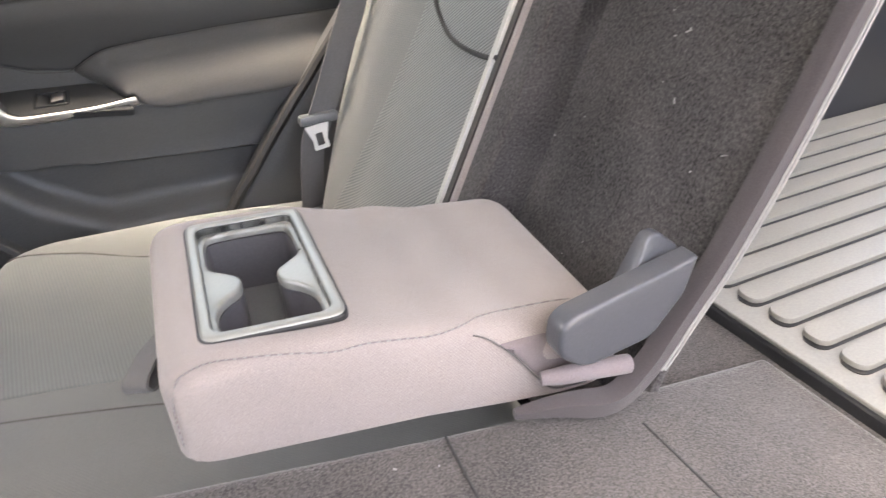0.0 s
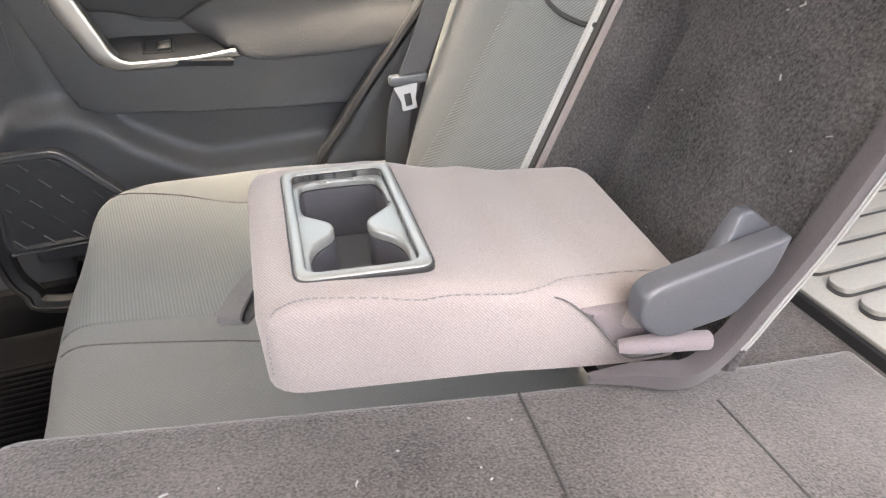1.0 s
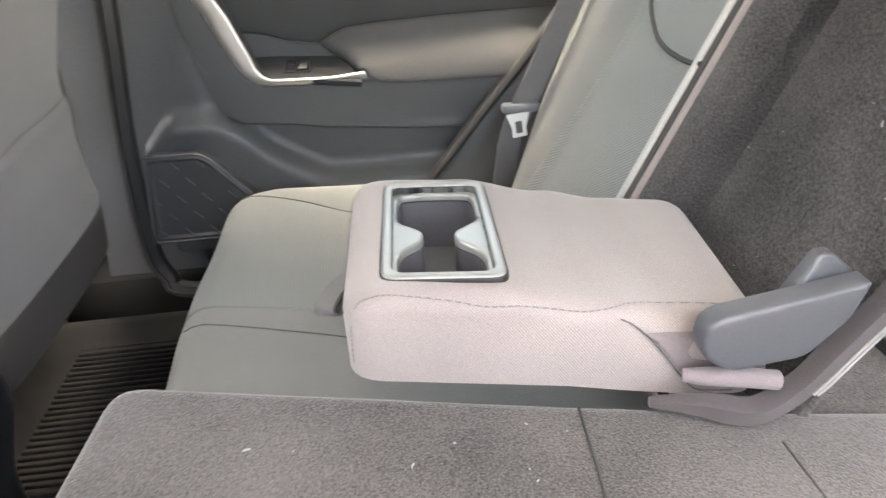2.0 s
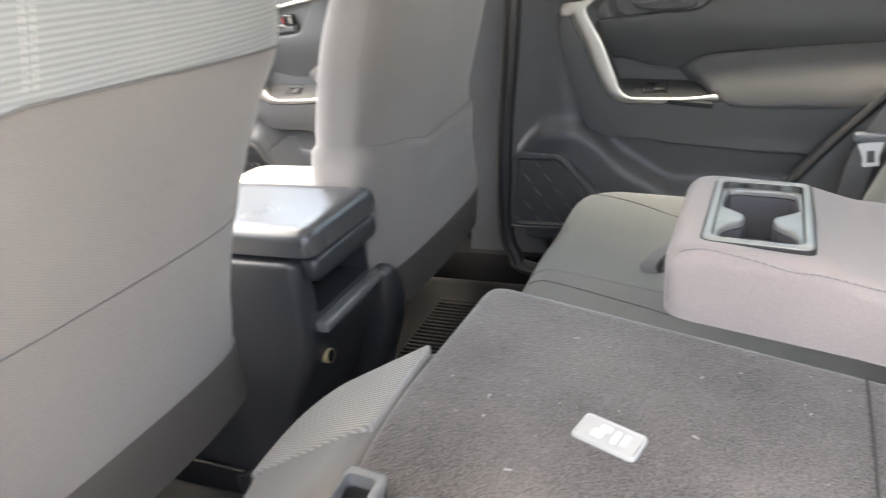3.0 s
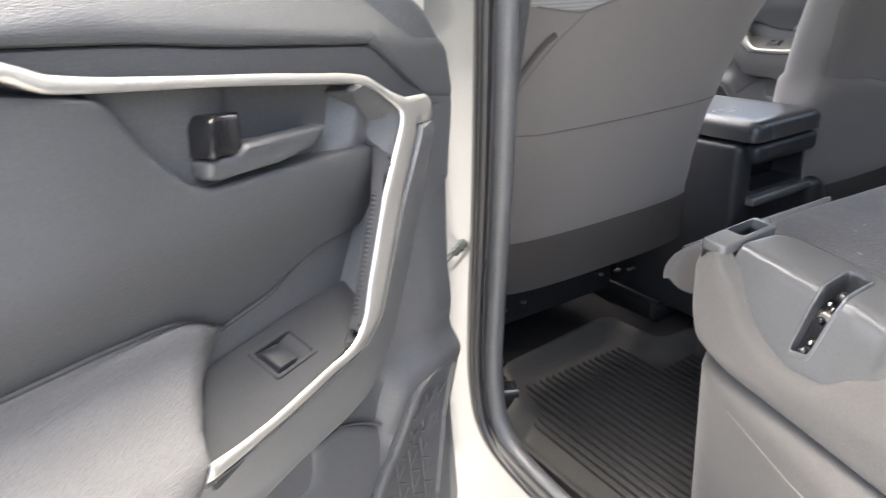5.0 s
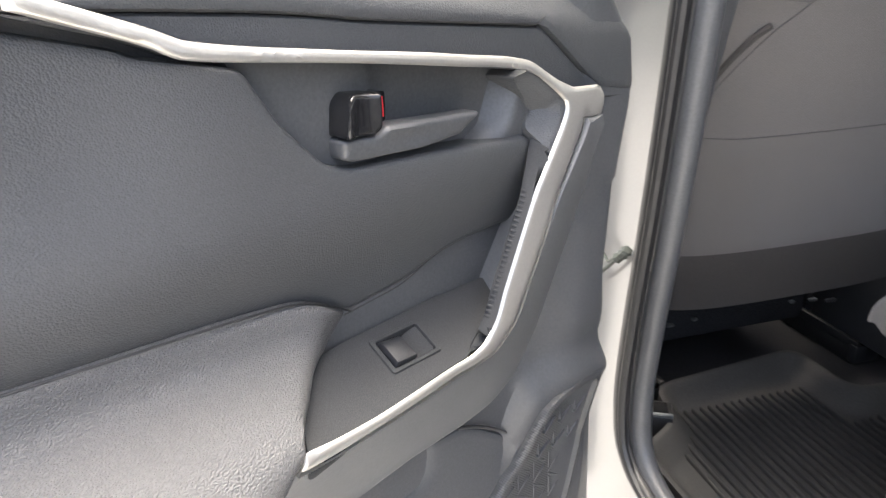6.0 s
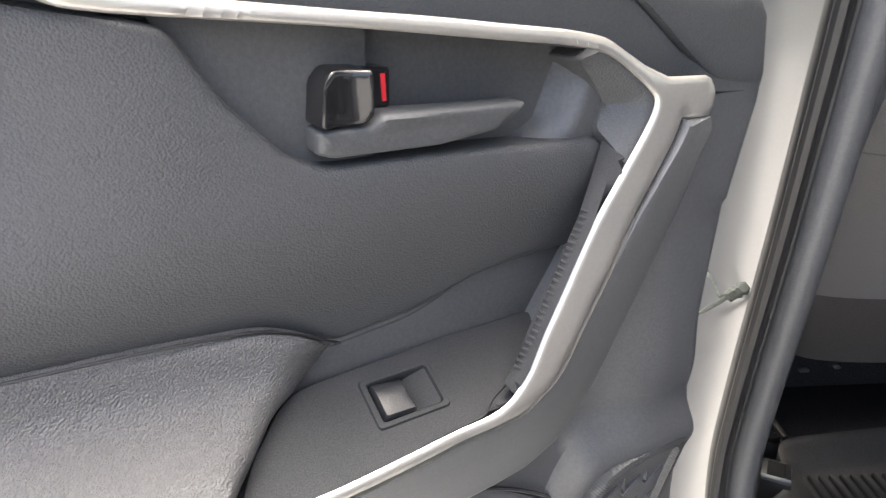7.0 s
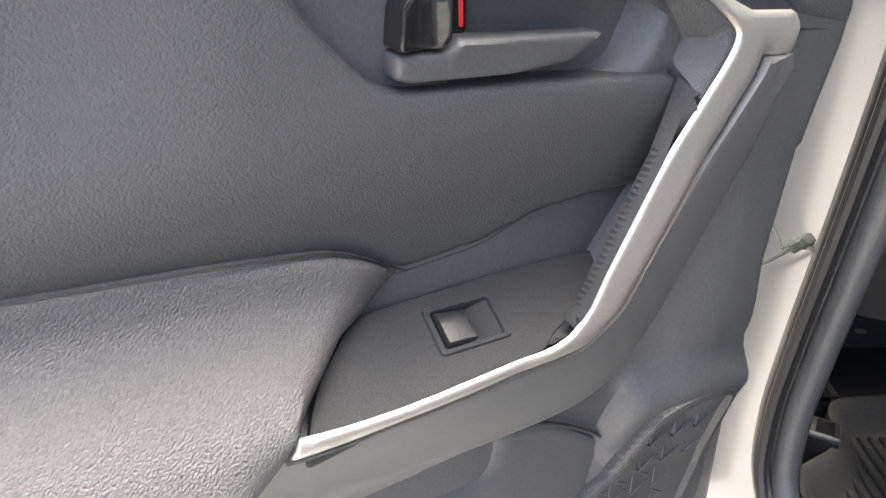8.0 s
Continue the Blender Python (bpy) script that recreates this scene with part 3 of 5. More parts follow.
    # soft middle panel
    mid = rounded([(0.166, 1.090), (0.19, 1.091), (0.27, 1.0975), (0.328, 1.100), (0.338, 1.1017), (0.350, 1.1065), (0.3617, 1.119), (0.3766, 1.136), (0.3856, 1.152), (0.3953, 1.169), (0.413, 1.174), (0.4489, 1.182), (0.455, 1.186), (0.52, 1.204), (L, 1.228), (L, 1.05),
                   (0.518, 1.028), (0.453, 1.023), (0.391, 1.0155), (0.372, 1.012), (0.345, 0.996), (0.3295, 0.990), (0.278, 0.9956), (0.2418, 1.0085), (0.2122, 1.0125), (0.150, 1.0134), (0.138, 1.05), (0.148, 1.075)], 0.006)
    part("soft_panel", pad(mid, T, lambda u, v, d, e: ease(v, (0.985, -0.027), (1.085, -0.001)) - fillet(d, 0.005) - 0.012 * ease(u, (0.40, 0), (0.50, 1)) * ease(v, (1.05, 0), (1.15, 1)), lambda u, v: -0.05, step=fine),
         GRAIN, door, "grained soft middle panel of the door")
    # handle recess
    rec = rounded([(0.164, 1.086), (0.345, 1.094), (0.362, 1.108), (0.376, 1.128), (0.392, 1.156), (0.404, 1.178), (0.30, 1.161), (0.172, 1.142), (0.150, 1.134), (0.125, 1.118), (0.135, 1.09)], 0.004)

    def bowl(u, v, d, e):
        h = ramp(u + 0.46 * (v - 1.11) * ramp(u, (0.25, 1), (0.285, 0)), (0.176, -0.006), (0.236, -0.075), (0.300, -0.075), (0.3035, -0.016), (0.40, -0.010))
        h = min(h, ramp(v, (1.106, -0.023 * ramp(u, (0.20, 0), (0.25, 1), (0.285, 1), (0.305, 0))), (1.112, 0.0)))
        k = ramp(v, (1.090, 0.35), (1.102, 1.0))
        return -0.008 + (h + 0.008) * k
    part("handle_recess", pad(rec, T, bowl, lambda u, v: -0.08, step=0.004, rings=(0.001, 0.003)), PLASTIC, door)
    # Black sheet laid over the recess plastic to stand for the cavity's shade.
    part("recess_back", pad(rounded([(0.236, 1.106), (0.302, 1.112), (0.302, 1.158), (0.246, 1.148)], 0.004), T, flat(-0.072, 0.001), lambda u, v: -0.078, step=0.01, rings=(0.001,)), SEAL, door, "black sheet for the shade in the handle recess")
    lev = rounded([(0.3395, 1.1195), (0.313, 1.1185), (0.3064, 1.1240), (0.2745, 1.1215), (0.2205, 1.1185), (0.224, 1.113), (0.2386, 1.105), (0.275, 1.1024), (0.331, 1.1045), (0.3397, 1.1075)], 0.003)
    hd = part("handle", pad(lev, T, lambda u, v, d, e: 0.006 - fillet(d, 0.006) - 0.004 * math.sin(max(0, min(1, (v - 1.100) / 0.02)) * math.pi), lambda u, v: -0.014, step=0.004, rings=(0.0006, 0.0015, 0.003, 0.006)), PLASTIC, door, "satin black inside handle")
    kb = rounded([(0.339, 1.1205), (0.336, 1.1408), (0.3297, 1.1468), (0.3105, 1.1450), (0.3115, 1.1245), (0.316, 1.1195)], 0.003)
    part("lock_knob", pad(kb, T, lambda u, v, d, e: 0.008 - fillet(d, 0.003) - 0.0045 * math.sin(max(0, min(1, (u - 0.3125) / 0.0235)) * math.pi), lambda u, v: -0.018, step=0.004, rings=(0.0006, 0.0015, 0.003)), GLOSS, hd, "gloss black lock knob")
    part("lock_ledge", pad(rounded([(0.3125, 1.1445), (0.2950, 1.1425), (0.2960, 1.1235), (0.3125, 1.1225)], 0.002), T, flat(-0.010, 0.001), lambda u, v: -0.03, step=0.006, rings=(0.001,)), GLOSS, hd)
    part("lock_mark", rbox((0.2978, 1.1265, -0.013), (0.3004, 1.1400, -0.0094), 0.0004, 1, T), RED, hd, "red unlocked mark")
    # switch plate in the pull pocket
    liner = rounded([(0.34, 0.996), (0.278, 1.000), (0.2418, 1.013), (0.2122, 1.017), (0.163, 1.018), (0.150, 1.0), (0.165, 0.955), (0.2, 0.935), (0.42, 0.925), (0.42, 0.98)], 0.004)
    part("panel_seam", tube([T @ Vector((p.x, p.y, -0.0285)) for p in smooth([(0.335, 0.9885), (0.305, 0.991), (0.278, 0.9945), (0.2418, 1.0075), (0.2122, 1.0115), (0.168, 1.0125)], 5, False)], 0.0009), SEAM, door)
    part("pocket_liner", pad(liner, T, lambda u, v, d, e: ramp(u, (0.16, -0.026), (0.205, -0.034), (0.30, -0.036), (0.42, -0.034)), lambda u, v: -0.06, step=fine), GRAIN, door)
    S = T @ plane_frame((0, 0.958, 0), (1, 0, 0), Vector((0, -0.46, 0.888)), Vector((0, 0.888, 0.46)))
    plate = rounded([(0.262, 0.0290), (0.30, 0.0310), (0.36, 0.0390), (0.4145, 0.0468), (0.4035, 0.0216), (0.3935, 0.0050), (0.3821, -0.0075), (0.3714, -0.0195), (0.359, -0.0265), (0.335, -0.028), (0.295, -0.0293), (0.26, -0.0314), (0.22, -0.030), (0.195, -0.030), (0.192, -0.012), (0.2275, 0.0100), (0.254, 0.0212)], 0.006)
    sw = box_outline(0.2795, 0.3245, -0.0175, 0.0135, 0.003)
    part("switch_plate", pad(plate, S, flat(0.0, 0.002), lambda u, v: -0.01, [sw], step=0.006, rings=(0.001, 0.003)), SUEDE, door, "matt black window switch plate")
    toe = rounded([(0.260, 0.0258), (0.2535, 0.0200), (0.2275, 0.0088), (0.212, 0.0040), (0.226, 0.0180), (0.243, 0.0258)], 0.002)
    part("grip_toe", pad(toe, S, flat(-0.0004, 0.0012), lambda u, v: -0.01, step=0.006, rings=(0.001,)), SUEDE, door)
    part("grip_clip", tube([T @ Vector((0.1966, 0.9685, -0.0285)), T @ Vector((0.178, 0.9455, -0.027))], 0.0012), PLASTIC, door)
    b = pad(box_outline(0.2785, 0.3250, -0.0185, 0.0145, 0.0035), S, lambda u, v, d, e: 0.0016 - fillet(d, 0.0015) - fillet(e, 0.0012), lambda u, v: -0.012, [box_outline(0.2825, 0.3205, -0.0145, 0.0105, 0.002)], step=0.004, rings=(0.0008,))
    swo = part("window_switch", b, SUEDE, door)
    rock = rounded([(0.2995, -0.0120), (0.3195, -0.0140), (0.3195, 0.0100), (0.2995, 0.0100), (0.3010, -0.002)], 0.002)
    part("rocker", pad(rock, S, lambda u, v, d, e: 0.0050 - fillet(d, 0.002) + (u - 0.31) * 0.10 - 0.0035 * ease(v, (-0.014, 1), (-0.006, 0)), lambda u, v: -0.012, step=0.004, rings=(0.0008,)), CONSOLE, swo, "satin black window rocker")
    scoop = box_outline(0.283, 0.300, -0.0140, 0.0100, 0.002)
    part("scoop", pad(scoop, S, lambda u, v, d, e: -0.009 + 0.009 * ((0.3005 - u) / 0.0175) ** 0.7 if u < 0.3005 else -0.009, lambda u, v: -0.012, step=0.004, rings=()), SUEDE, swo)
    # arm pad
    end = [(0.3295, 0.990), (0.345, 0.980), (0.359, 0.9705), (0.376, 0.965), (0.390, 0.957), (0.4035, 0.952), (0.4150, 0.953), (0.4230, 0.940)]
    crown = [(0.345, 1.0006), (0.3602, 1.0105), (0.3747, 1.0171), (0.389, 1.0202), (0.416, 1.0236), (0.4414, 1.0262), (0.465, 1.028), (0.487, 1.0297), (0.60, 1.038), (L - 0.02, 1.052)]
    foot = [(L - 0.005, 1.03), (L, 0.985), (L - 0.01, 0.945), (0.60, 0.930), (0.47, 0.928), (0.445, 0.931), (0.432, 0.936)]
    ap = [tuple(p) for p in smooth(crown, 3, False)] + foot + [tuple(p) for p in smooth(end[::-1], 3, False)]

    def padded(u, v, d, e):
        """A steep rolled wall over a broad shelf, tapering to nothing at the switch plate."""
        w = v - ramp(u, (0.33, -0.014), (0.375, -0.004), (0.416, 0), (0.49, 0.006), (0.95, 0.028))
        h = ramp(w, (0.910, 0.062), (0.930, 0.058), (0.945, 0.052), (0.958, 0.043), (0.968, 0.033), (0.976, 0.022), (0.984, 0.009), (0.992, -0.003), (1.000, -0.0085), (1.012, -0.0098), (1.022, -0.0105), (1.028, -0.0135), (1.034, -0.018))
        h = h * (0.5 if gs and h > 0 else 1)
        low = min(h, ramp(u, (0.3295, -0.029), (0.359, -0.022), (0.376, -0.013), (0.390, 0.002), (0.4035, 0.019), (0.4165, 0.045)))
        k = min(1, near(end, u, v) / 0.036)
        return low + (h - low) * math.sin(0.5 * math.pi * k) ** 1.3 - fillet(d, 0.006)
    part("arm_pad", pad(ap, T, padded, lambda u, v: -0.05, step=fine * 0.7, rings=(0.001, 0.0025, 0.005, 0.010)), PAD, door, "grained padded armrest of the door")
    part("pad_crease", tube([T @ Vector((p.x, p.y + 0.001, -0.024 + 0.4 * (p.y - 0.99))) for p in smooth([end[0]] + crown, 3, False)], 0.0008), SEAL, door)
    # lower pocket and speaker grille
    pk = rounded([(0.228, 0.834), (0.203, 0.819), (0.170, 0.793), (0.1605, 0.771), (0.170, 0.748), (0.21, 0.72), (0.25, 0.64), (L - 0.1, 0.64), (L - 0.05, 0.82), (0.30, 0.838)], [0.01, 0.01, 0.012, 0.012, 0.012, 0.03, 0.02, 0.02, 0.02, 0.02])
    low = -0.004 if gs else -0.0245
    if not gs:
        part("door_pocket", pad(pk, M, lambda u, v, d, e: low - fillet(d, 0.004) - 0.03 * ease(u, (0.26, 0), (0.30, 1)) * ease(v, (0.79, 0), (0.82, 1)), lambda u, v: low - 0.05, step=0.012), PLASTIC, door)
        part("pocket_gap", tube([M @ Vector((p.x, p.y, low + 0.0005)) for p in smooth([(0.234, 0.837), (0.203, 0.821), (0.169, 0.795), (0.1585, 0.771), (0.168, 0.746), (0.209, 0.719)], 5, False)], 0.0016), SEAM, door)
    if gs:
        gr = rounded([(-0.025, 0.816), (0.074, 0.814), (0.091, 0.803), (0.125, 0.763), (0.161, 0.720), (0.19, 0.64), (-0.045, 0.64)], [0.006, 0.012, 0.010, 0.02, 0.012, 0.01, 0.01])
    else:
        gr = rounded([(0.050, 0.826), (0.0886, 0.832), (0.120, 0.827), (0.139, 0.818), (0.152, 0.795), (0.163, 0.770), (0.200, 0.725), (0.225, 0.64), (0.085, 0.64), (0.055, 0.73)], [0.006, 0.01, 0.012, 0.012, 0.012, 0.012, 0.01, 0.01, 0.012, 0.01])
    out = lambda v: 0.005 + bulge if gs else ramp(v, (0.74, -0.015), (0.83, 0.006))
    so = part("speaker_grille", pad(gr, M, lambda u, v, d, e: out(v) - fillet(d, 0.006) - 0.005 * ease(d, (0.008, 0), (0.011, 1)), lambda u, v: -0.05, step=min(fine, 0.008)), GRILLE, door, "embossed black speaker grille")
    if gs:
        part("grille_rim", tube([M @ Vector((p.x, p.y, out(p.y) - 0.001)) for p in gr] + [M @ Vector((gr[0].x, gr[0].y, out(gr[0].y) - 0.001))], 0.0032, 6, up=(0, 1, 0)), LATCH, so, "worn shiny grille rim")
    for i in range(-2 if gs else 0, 5):
        for j in range(5):
            cu, cv = 0.072 + gs + i * 0.024, (0.785 if gs else 0.800) - j * 0.034
            if cu > 0.125 + gs and cv > 0.74:
                continue
            for k, ang in enumerate((-50,) if gs else (35, -35, 90)):
                if gs and (i + j) % 2:
                    continue
                mm = M @ Matrix.Translation((cu + (0.006, 0.006, 0.014)[k], cv + (0.009, -0.009, 0)[k], out(cv) - 0.005)) @ Matrix.Rotation(radians(ang), 4, "Z")
                part("grille_ridge", rbox((-0.011, -0.0011 - 0.0006 * bool(gs), -0.003), (0.011, 0.0009 + 0.0006 * bool(gs), 0.0008 + 0.002 * bool(gs)), 0.0004, 1, mm), LATCH if gs else PLASTIC, so)
    # window
    # Post coloured paler than the door paint to stand for light falling on it.
    part("window_post", pad(rounded([(s0 - 0.022, 1.18), (0.052, 1.19), (0.03, 1.62), (s0 - 0.075, 1.62)], 0.008), M, flat(-0.055, 0.006), lambda u, v: -0.11, step=0.03), CREAM, door, "window post, paled for the light on it")
    part("window_seal", sweep([M @ Vector(p) for p in ((L, 1.250, -0.055), (0.45, 1.232, -0.050), (0.078, 1.214, -0.050), (0.062, 1.235, -0.052), (0.040, 1.62, -0.06))], [(-0.009, -0.012), (0.009, -0.012), (0.009, 0.012), (-0.009, 0.012)], up=M.to_3x3() @ Vector((0, 0, 1))), RUBBER, door)
    # The far rear pane is out of view; its dark tint is added to hold light back.
    gl = part("window_pane", pad([(0.045, 1.20), (L, 1.23), (L - 0.12, 1.60), (0.05, 1.62)], M, lambda u, v, d, e: -0.080, lambda u, v: -0.084, step=0.2, rings=()), GLASS_DARK if gs else GLASS, door, "window pane with a dark tint added to cut light" if gs else "")
    gl.visible_shadow = bool(gs)
    part("window_frame", sweep([M @ Vector(p) for p in ((0.0, 1.62, -0.08), (L - 0.10, 1.62, -0.08), (L + 0.01, 1.24, -0.08))], [(-0.022, -0.02), (0.022, -0.02), (0.022, 0.02), (-0.022, 0.02)], up=M.to_3x3() @ Vector((0, 0, 1))), PAINT, door)
    return door


a = radians(61.5)
U, N = Vector((math.cos(a), -math.sin(a), 0)), Vector((math.sin(a), math.cos(a), 0))
LEFT = plane_frame((-0.837, -0.803, 0), U, (0, 0, 1), N)
car_door("door_1", LEFT, (-0.837, -0.803, 0.55), "open rear door with black lining and silver pull bezel")
SKEW = Matrix(((1.058, 0.213, 0, -0.249), (-0.039, 1.057, 0, -0.052), (0, 0, 1, 0), (0, 0, 0, 1)))
RIGHT = plane_frame((-0.908, 0.70, 0), (1, 0, 0), (0, 0, 1), (0, -1, 0))
FRONT = plane_frame((-1.83, 0.715, 0), (1, 0, 0), (0, 0, 1), (0, -1, 0))
car_door("door_2", FRONT, (-1.83, 0.715, 0.55), "closed front passenger door with silver pull bezel", length=0.74, fine=0.02, s0=0.03)
car_door("door_3", RIGHT, (-0.908, 0.70, 0.55), "closed rear door with black lining and silver pull bezel", fine=0.016, s0=0.03, gs=-0.055, skew=SKEW)

# The closed front door, seen from outside behind the pillar.
fd = thing("front_door_skin", (-1.55, -0.80, 0.5), "silver painted closed front door with a black belt strip", "door")
FS = plane_frame((0, -0.80, 0), (1, 0, 0), (0, 0, 1), (0, -1, 0))
part("panel", pad(rounded([(-2.05, 0.42), (-1.085, 0.42), (-1.06, 0.85), (-1.03, 1.165), (-2.05, 1.12)], 0.02), FS, lambda u, v, d, e: 0.0 - fillet(d, 0.01) + 0.02 * math.sin((v - 0.4) * 3.6), lambda u, v: -0.05, step=0.05), PAINT, fd)
part("belt_strip", sweep([(-2.05, -0.808, 1.13), (-1.03, -0.808, 1.175)], [(-0.008, -0.010), (0.008, -0.010), (0.008, 0.010), (-0.008, 0.010)]), RUBBER, fd, "black belt strip")
pn = part("window_pane", pad([(-2.0, 1.12), (-1.03, 1.165), (-1.0, 1.58), (-1.6, 1.58)], FS, lambda u, v, d, e: -0.03, lambda u, v: -0.034, step=0.3, rings=()), GLASS_DARK, fd, "tinted window pane")
pn.visible_shadow = False
part("window_post", sweep([(-1.045, -0.79, 1.16), (-1.02, -0.775, 1.35), (-0.97, -0.74, 1.60)], [(-0.045, -0.012), (0.012, -0.012), (0.012, 0.012), (-0.045, 0.012)], up=(0, 1, 0)), PAINT, fd, "silver painted window post")

# Loose wiring at the pillar.
wr = thing("torn_wiring", (-0.995, -0.775, 0.855), "torn green-black wiring at the silver door jamb", "wiring")
part("wire", tube(smooth([(-1.00, -0.776, 0.828), (-0.977, -0.773, 0.847), (-0.949, -0.771, 0.872), (-0.933, -0.771, 0.887), (-0.913, -0.772, 0.903)], 4, False), 0.0022), WIRE, wr)
part("wire", tube(smooth([(-0.990, -0.774, 0.890), (-0.967, -0.771, 0.880), (-0.955, -0.770, 0.874), (-0.940, -0.771, 0.884), (-0.928, -0.771, 0.884)], 4, False), 0.0020), WIRE, wr)
part("sleeve", tube(smooth([(-0.935, -0.771, 0.886), (-0.922, -0.770, 0.896), (-0.911, -0.770, 0.906)], 4, False), 0.006, scale=lambda t: 0.7 + 0.5 * math.sin(t * 9) ** 2), WIRE, wr)

# Hedge ahead of the car, mirrored in its glass.
random.seed(4)
hb = bmesh.new()
for k in range(4500):
    p = Vector((random.uniform(-12, -4.0), random.gauss(-5.0, 0.35), 0.12 + 3.0 * random.random() ** 0.8))
    r = Matrix.Rotation(random.uniform(0, 6.3), 4, Vector((random.gauss(0, 1), random.gauss(0, 1), random.gauss(0, 1))).normalized())
    hb.faces.new([hb.verts.new(p + r @ Vector(c)) for c in ((-0.10, 0, 0), (0, -0.06, 0.02), (0.10, 0, 0), (0, 0.06, 0.02))])
tagged(part("hedge", hb, LEAF, kind="stuff"), "tall green hedge beside the car park", "hedge")

# ---- rear seat ----
cush = thing("rear_bench_cushion", (-0.5, 0.27, 0.45), "grey cloth rear seat cushion with a ribbed seating area", "seat cushion")
ztop = lambda u, v: 0.735 - 0.035 * ease(u, (-0.80, 0.0), (-0.55, 0.4), (-0.2, 1.0)) - 0.012 * ease(v, (0.12, 1), (0.22, 0)) + 0.022 * ease(v, (0.40, 0), (0.60, 1))
CUSH = rounded([(-0.800, -0.11), (-0.18, -0.11), (-0.18, 0.64), (-0.60, 0.665), (-0.72, 0.655), (-0.787, 0.60), (-0.805, 0.35)], 0.05)
edge_c = [tuple(p)[:2] for p in CUSH]
rim_c = lambda u, v: float(distance(edge_c, np.array([[u, v]]))[0])
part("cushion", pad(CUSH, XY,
     lambda u, v, d, e: ztop(u, v) - fillet(d, 0.055), lambda u, v: 0.47, step=0.018, rings=(0.002, 0.006, 0.014, 0.026, 0.04, 0.055)), FABRIC_COOLED, cush)
ins = rounded([(-0.797, 0.255), (-0.66, 0.240), (-0.55, 0.22), (-0.32, 0.20), (-0.30, 0.49), (-0.45, 0.49), (-0.56, 0.513), (-0.64, 0.553), (-0.70, 0.573), (-0.745, 0.58), (-0.778, 0.55), (-0.797, 0.38)], 0.01)
part("ribbed_panel", pad(ins, XY, lambda u, v, d, e: ztop(u, v) - fillet(rim_c(u, v), 0.055) + 0.0015 - fillet(d, 0.0012), lambda u, v: 0.65, step=0.012), RIB_CUSHION, cush, "ribbed seating cloth")
part("seam", tube([(p.x, p.y, ztop(p.x, p.y) + 0.0005 - fillet(rim_c(p.x, p.y), 0.055)) for p in smooth([(-0.785, 0.215), (-0.70, 0.20), (-0.6, 0.18), (-0.5, 0.155), (-0.3, 0.14)], 5, False)], 0.001), SEAM_ARM, cush)
part("seam", tube([(p.x, p.y, ztop(p.x, p.y) + 0.0005 - fillet(rim_c(p.x, p.y), 0.055)) for p in smooth([(-0.755, 0.585), (-0.70, 0.575), (-0.64, 0.555), (-0.56, 0.515), (-0.45, 0.49)], 5, False)], 0.0014), SEAM_ARM, cush)

back = thing("rear_seat_back", (-0.2, 0.3, 0.7), "upright grey cloth rear seat back with ribbed insert", "seat back")
BK = plane_frame((-0.275, 0, 0.72), (0, 1, 0), Vector((0.44, 0, 0.898)), Vector((-0.898, 0, 0.44)))
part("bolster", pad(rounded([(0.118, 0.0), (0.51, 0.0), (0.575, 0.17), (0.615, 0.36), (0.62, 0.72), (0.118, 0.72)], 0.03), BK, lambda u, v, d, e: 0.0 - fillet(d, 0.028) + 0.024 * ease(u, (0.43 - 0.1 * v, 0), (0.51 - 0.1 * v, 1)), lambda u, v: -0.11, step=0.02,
     rings=(0.002, 0.006, 0.014, 0.028)), FABRIC_COOLED, back)
ribp = [(0.172, 0.0), (0.172, 0.72), (0.385, 0.72), (0.405, 0.35), (0.425, 0.23), (0.450, 0.12), (0.480, 0.0)]
part("ribbed_panel", pad(ribp, BK, lambda u, v, d, e: 0.006 + 0.016 * ease(u, (0.42 - 0.1 * v, 0), (0.50 - 0.1 * v, 1)) - fillet(d, 0.006), lambda u, v: -0.03, step=0.012), RIB_FINE, back, "ribbed backrest cloth")
part("piping", sweep([BK @ Vector((0.181, v, 0.008)) for v in (0.0, 0.25, 0.5, 0.72)], [(-0.0055, -0.003), (0.0055, -0.003), (0.004, 0.003), (-0.004, 0.003)], up=(-0.898, 0, 0.44)), STITCH, back, "pale grey piping strip")
part("dark_strip", sweep([BK @ Vector((0.169, v, 0.006)) for v in (0.0, 0.25, 0.5, 0.72)], [(-0.005, -0.003), (0.005, -0.003), (0.005, 0.002), (-0.005, 0.002)], up=(-0.898, 0, 0.44)), SKIRT, back, "dark ribbed strip beside the piping")
up_b = [BK @ Vector((0, v, 0)) for v in (0.0, 0.25, 0.5, 0.72)]
part("recess_lip", sweep([p + Vector((0, 0.131, 0)) for p in up_b], [(-0.022, -0.09), (0.022, -0.09), (0.022, 0.003), (0.018, 0.005), (-0.018, 0.005), (-0.022, 0.001)], up=(-0.898, 0, 0.44)), CARPET_DARK, back, "dark carpet lip of the recess")
part("inner_edge", sweep([p + Vector((0, 0.1565, 0)) for p in up_b], [(-0.0065, -0.03), (0.0065, -0.03), (0.0065, 0.005), (0.003, 0.008), (-0.003, 0.008), (-0.0065, 0.005)], up=(-0.898, 0, 0.44)), FABRIC_ARM, back, "smooth mauve grey cloth edge of the recess")
part("seam", tube([BK @ Vector((p.x, p.y, 0.0075)) for p in smooth([(0.172, 0.350), (0.20, 0.345), (0.2475, 0.3447), (0.283, 0.3483), (0.316, 0.357), (0.37, 0.385), (0.40, 0.42)], 5, False)], 0.0032), SEAM, back)
